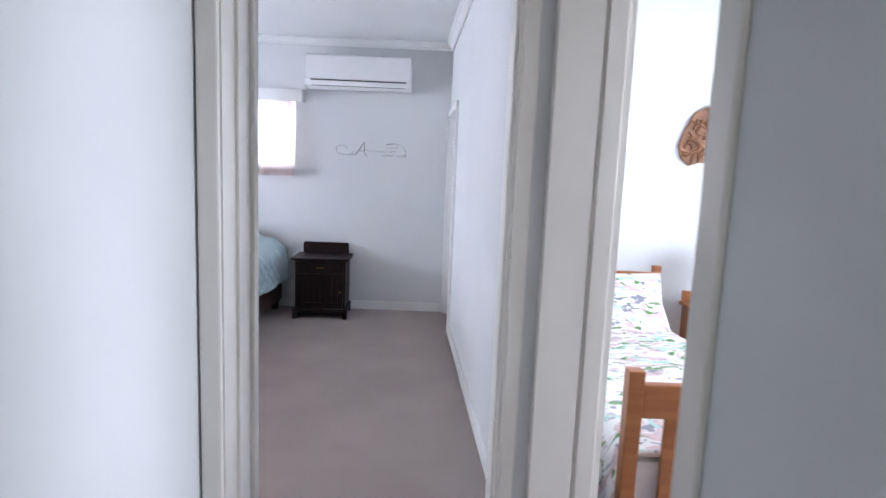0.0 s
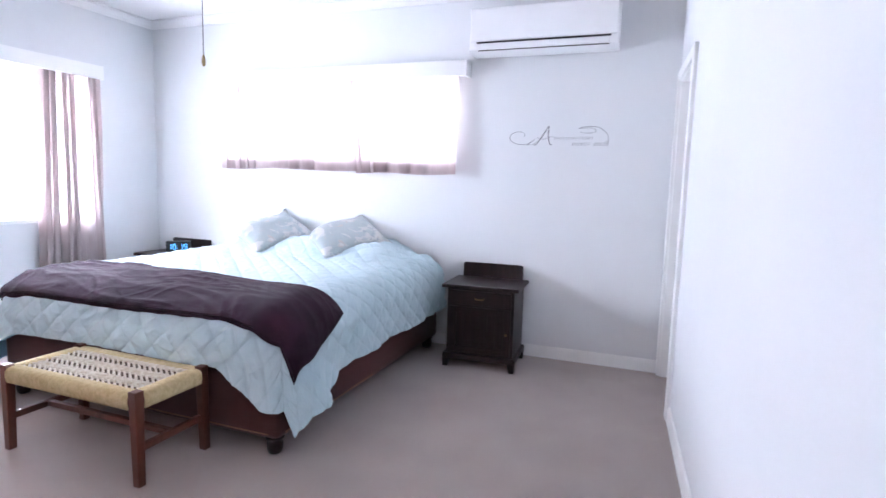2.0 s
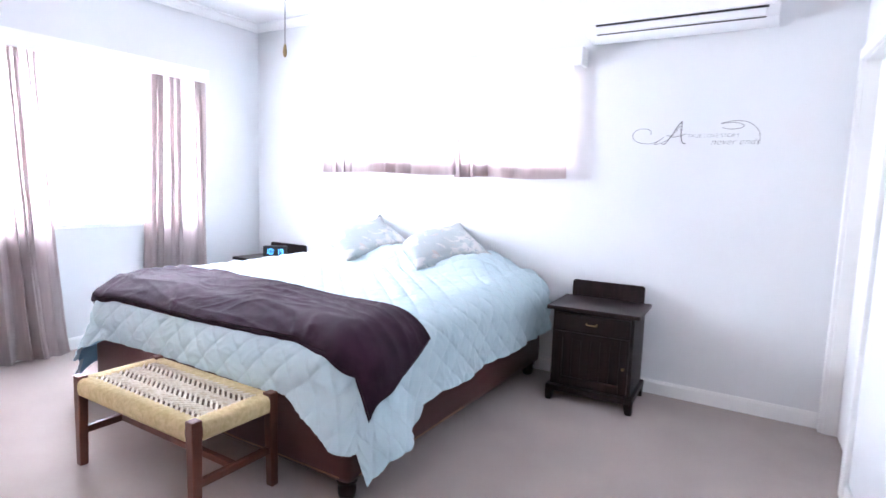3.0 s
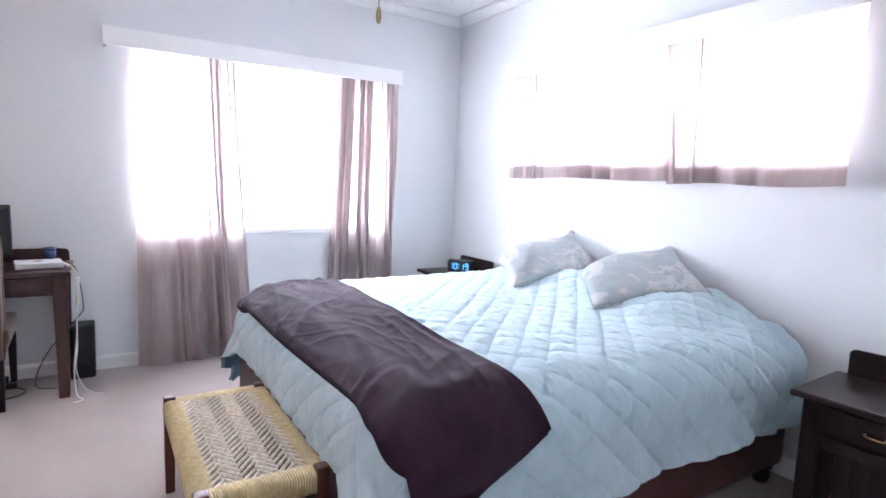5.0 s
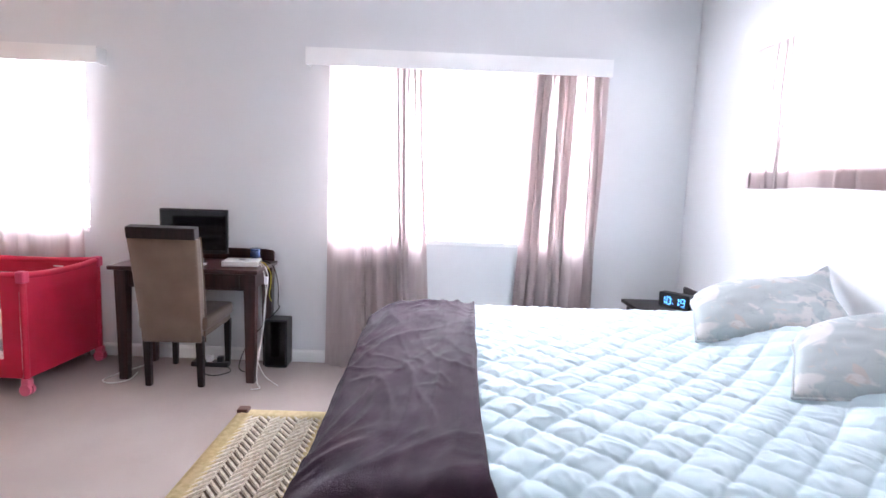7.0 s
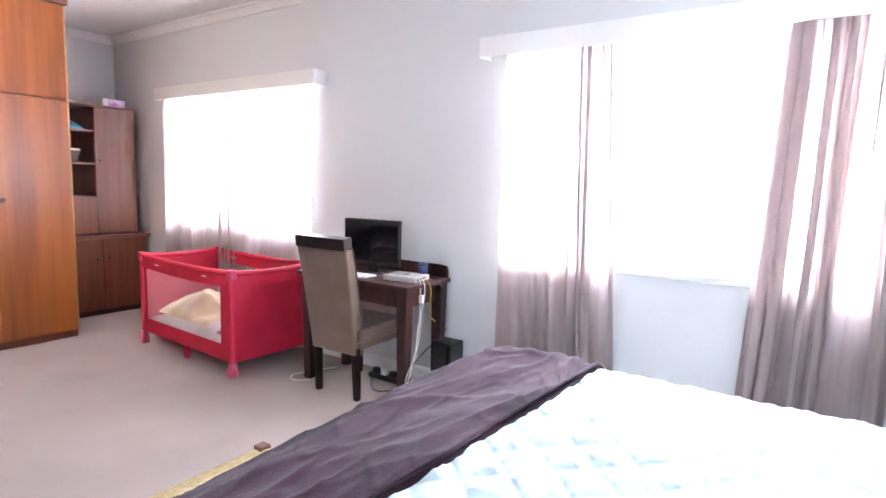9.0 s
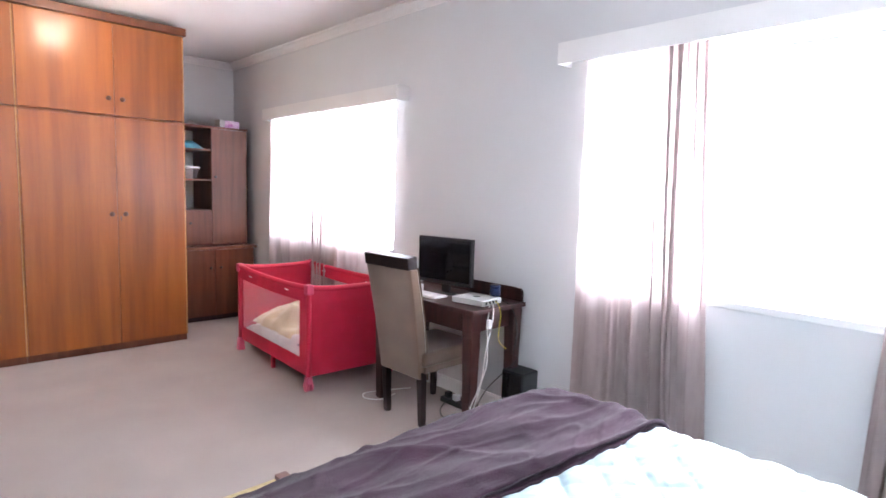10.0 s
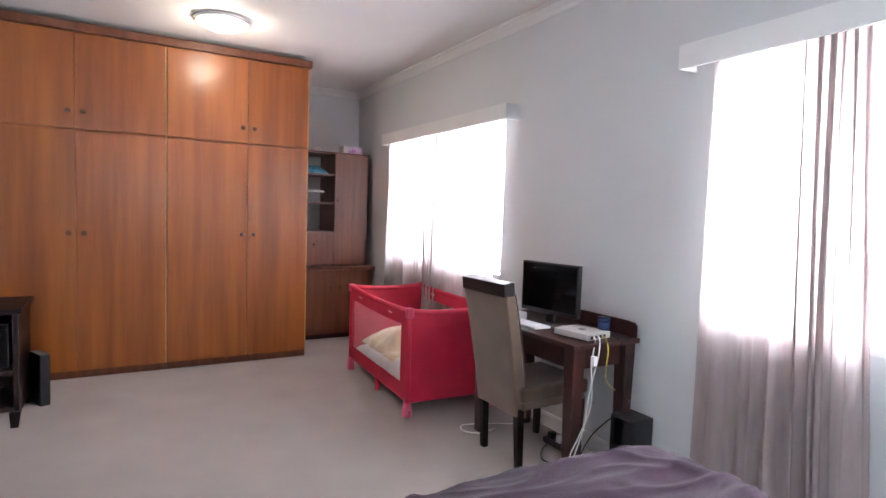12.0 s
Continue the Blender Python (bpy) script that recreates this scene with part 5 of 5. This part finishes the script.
# ---- second bedroom, through the passage door ----
def single_bed(label, m, group):
    """A pine single bed, foot towards local -y."""
    t = thing("single_bed", label, "bed", m, group)
    for y, h in ((0.03, 0.86), (2.10, 0.90)):
        for x in (0.03, 0.90):
            part("post", leg(x, y, 0, h, 0.048, 0.052), PINE, t)
        part("top_rail", box(0.056, 0.874, y - 0.018, y + 0.018, h - 0.16, h - 0.045, 0.006), PINE, t)
        part("lower_rail", box(0.056, 0.874, y - 0.018, y + 0.018, 0.28, 0.38, 0.006), PINE, t)
        for k in range(5):
            x = 0.14 + k * 0.145
            part("slat", box(x, x + 0.07, y - 0.010, y + 0.010, 0.38, h - 0.16, 0.004), PINE, t)
    for x in (0.018, 0.882):
        part("side_rail", box(x, x + 0.03, 0.063, 2.07, 0.26, 0.36, 0.005), PINE, t)
    part("mattress", box(0.05, 0.88, 0.06, 2.06, 0.34, 0.52, 0.04, 3), LINEN, t)
    return t


single_bed("honey pine slatted single bed", pose(0.825, 1.815, 0), "single beds")
single_bed("honey pine single bed by the window wall", pose(2.54, 2.04, 0), "single beds")


def duvet(label, x0, x1, y0, y1, top, seed):
    def fn(u, v):
        x, y = x0 + (x1 - x0) * u, y0 + (y1 - y0) * v
        e = max(0, abs(2 * u - 1) - 0.80) / 0.20
        return (x, y, top + 0.02 * wobble(x * 4, y * 4, seed) + 0.012 * wobble(x * 11, y * 11, seed) - 0.22 * e ** 1.8)
    ob = solid("duvet", sheet(fn, 40, 60), FLORAL, label, "duvet", smooth=True, group="printed duvets")
    mod = ob.modifiers.new("thickness", "SOLIDIFY")
    mod.thickness = 0.02
    return ob


duvet("white duvet printed with tropical leaves", 0.81, 1.77, 1.885, 3.70, 0.56, 2)
duvet("white duvet printed with leaves by the window", 2.52, 3.52, 2.12, 3.97, 0.56, 6)
cushion("white pillow printed with palm trees", pose(1.38, 3.60, 0.70, 52, 0, 0), 0.60, 0.44, 0.14, FLORAL, LINEN, name="pillow", seed=7)
cushion("white pillow printed with leaves", pose(3.02, 3.90, 0.70, 52, 0, 0), 0.60, 0.44, 0.14, FLORAL, LINEN, name="pillow", seed=9)

pine_ns = thing("pine_bedside", "honey pine bedside cabinet with an open shelf", "bedside cabinet", pose(2.165, 3.57, 0, 0, 0, -6) @ Matrix.Diagonal((0.88, 1, 1, 1)))
part("side_panel", box(-0.24, -0.222, 0, 0.50, 0, 0.60, 0.003), PINE, pine_ns)
part("side_panel", box(0.222, 0.24, 0, 0.50, 0, 0.60, 0.003), PINE, pine_ns)
part("top_board", box(-0.265, 0.265, -0.03, 0.51, 0.60, 0.622, 0.005), PINE, pine_ns)
part("shelf", box(-0.222, 0.222, 0.0, 0.49, 0.42, 0.438, 0.003), PINE, pine_ns)
part("back_panel", box(-0.222, 0.222, 0.485, 0.497, 0.02, 0.60), PINE, pine_ns)
part("gallery", box(-0.25, 0.25, 0.49, 0.508, 0.622, 0.70, 0.006), PINE, pine_ns)
pd = part("door", box(-0.22, 0.22, -0.012, 0.008, 0.05, 0.415, 0.006), PINE, pine_ns)
part("raised_panel", box(-0.13, 0.13, -0.020, -0.011, 0.12, 0.34, 0.006), PINE, pd)
part("handle", tube([(0.02, -0.014, 0.30), (0.03, -0.034, 0.295), (0.10, -0.034, 0.275), (0.11, -0.014, 0.27)], 0.005), STEEL, pd, "steel handle")
phone = solid("phone", box(2.08, 2.22, 3.59, 3.66, 0.438, 0.448, 0.003), SCREEN, "slim dark phone lying on the cabinet shelf", "phone")
tl = thing("table_lamp", "table lamp with a brown shade on the bedside cabinet", "lamp", pose(2.27, 3.87, 0.622))
part("foot", lathe([(0.065, 0), (0.065, 0.012), (0.045, 0.02)], 20), DARK_METAL, tl, smooth=True)
part("column", box(-0.035, 0.035, -0.035, 0.035, 0.02, 0.19, 0.006), CREAM, tl, "cream painted column")
part("collar", box(-0.042, 0.042, -0.042, 0.042, 0.19, 0.215, 0.004), DARK_WOOD, tl)
part("stem", cyl(0.008, 0.008, 0.215, 0.29, 10), DARK_METAL, tl)
part("shade", sheet(lambda u, v: ((0.165 - 0.085 * v) * math.cos(2 * math.pi * u), (0.165 - 0.085 * v) * math.sin(2 * math.pi * u), 0.255 + 0.17 * v), 28, 6), fabric("brown_lampshade", (0.20, 0.12, 0.09), (0.15, 0.09, 0.07), 0.3), tl, "brown cloth shade", smooth=True)
part("shade_ring", tube([(0.080 * math.cos(k * 0.5236), 0.080 * math.sin(k * 0.5236), 0.425) for k in range(13)], 0.004, 6, 3), DARK_METAL, tl)
part("shade_ring", tube([(0.165 * math.cos(k * 0.5236), 0.165 * math.sin(k * 0.5236), 0.255) for k in range(13)], 0.004, 6, 3), DARK_METAL, tl)
part("spider", box(-0.08, 0.08, -0.003, 0.003, 0.285, 0.291), DARK_METAL, tl)

# carved map of a continent
coast = [(0.06, 0.80), (0.13, 0.92), (0.24, 0.97), (0.36, 1.0), (0.40, 0.95), (0.52, 0.965), (0.66, 0.97), (0.72, 0.86), (0.80, 0.73), (0.86, 0.70), (1.0, 0.72), (0.96, 0.60),
         (0.86, 0.49), (0.84, 0.40), (0.88, 0.30), (0.80, 0.20), (0.76, 0.09), (0.66, 0.0), (0.56, 0.02), (0.49, 0.15), (0.46, 0.27), (0.40, 0.37), (0.38, 0.46), (0.33, 0.52), (0.22, 0.53), (0.12, 0.50), (0.03, 0.56), (0.0, 0.66)]
carving = thing("wall_carving", "carved wooden continent map hanging on the wall", "wall carving", pose(1.93, 4.222, 1.155) @ Matrix.Diagonal((0.87, 1, 0.91, 1)))
part("plaque", extrude_outline([(x * 0.87, z * 0.99) for x, z in coast], 0.028, 0.006), CARVED, carving)
rnd = random.Random(12)


def inside(x, z):
    hit = False
    for (xa, za), (xb, zb) in zip(coast, coast[1:] + coast[:1]):
        if (za > z) != (zb > z) and x < (xb - xa) * (z - za) / (zb - za) + xa:
            hit = not hit
    return hit


bm = bmesh.new()
for k in range(420):
    x, z = rnd.random(), rnd.random()
    if inside(x, z) and all(inside(x + dx, z + dz) for dx, dz in ((0.05, 0), (-0.05, 0), (0, 0.05), (0, -0.05))):
        a = rnd.uniform(0, 3.14)
        l = rnd.uniform(0.03, 0.075)
        join(bm, tube([(x * 0.87 - l * math.cos(a), 0.002, z * 0.99 - l * math.sin(a)), (x * 0.87 + 0.012 * math.sin(a), -0.010, z * 0.99), (x * 0.87 + l * math.cos(a), 0.002, z * 0.99 + l * math.sin(a))], rnd.uniform(0.006, 0.012), 6, 3))
tagged(part("relief", bm, CARVED, carving, "carved raised relief", smooth=True), kind="stuff")
part("medallion", cyl(0.075, 0.075, -0.004, 0.004, 24, m=pose(0.60, 0.0, 0.50, 90)), PINE, carving, "pale round medallion")
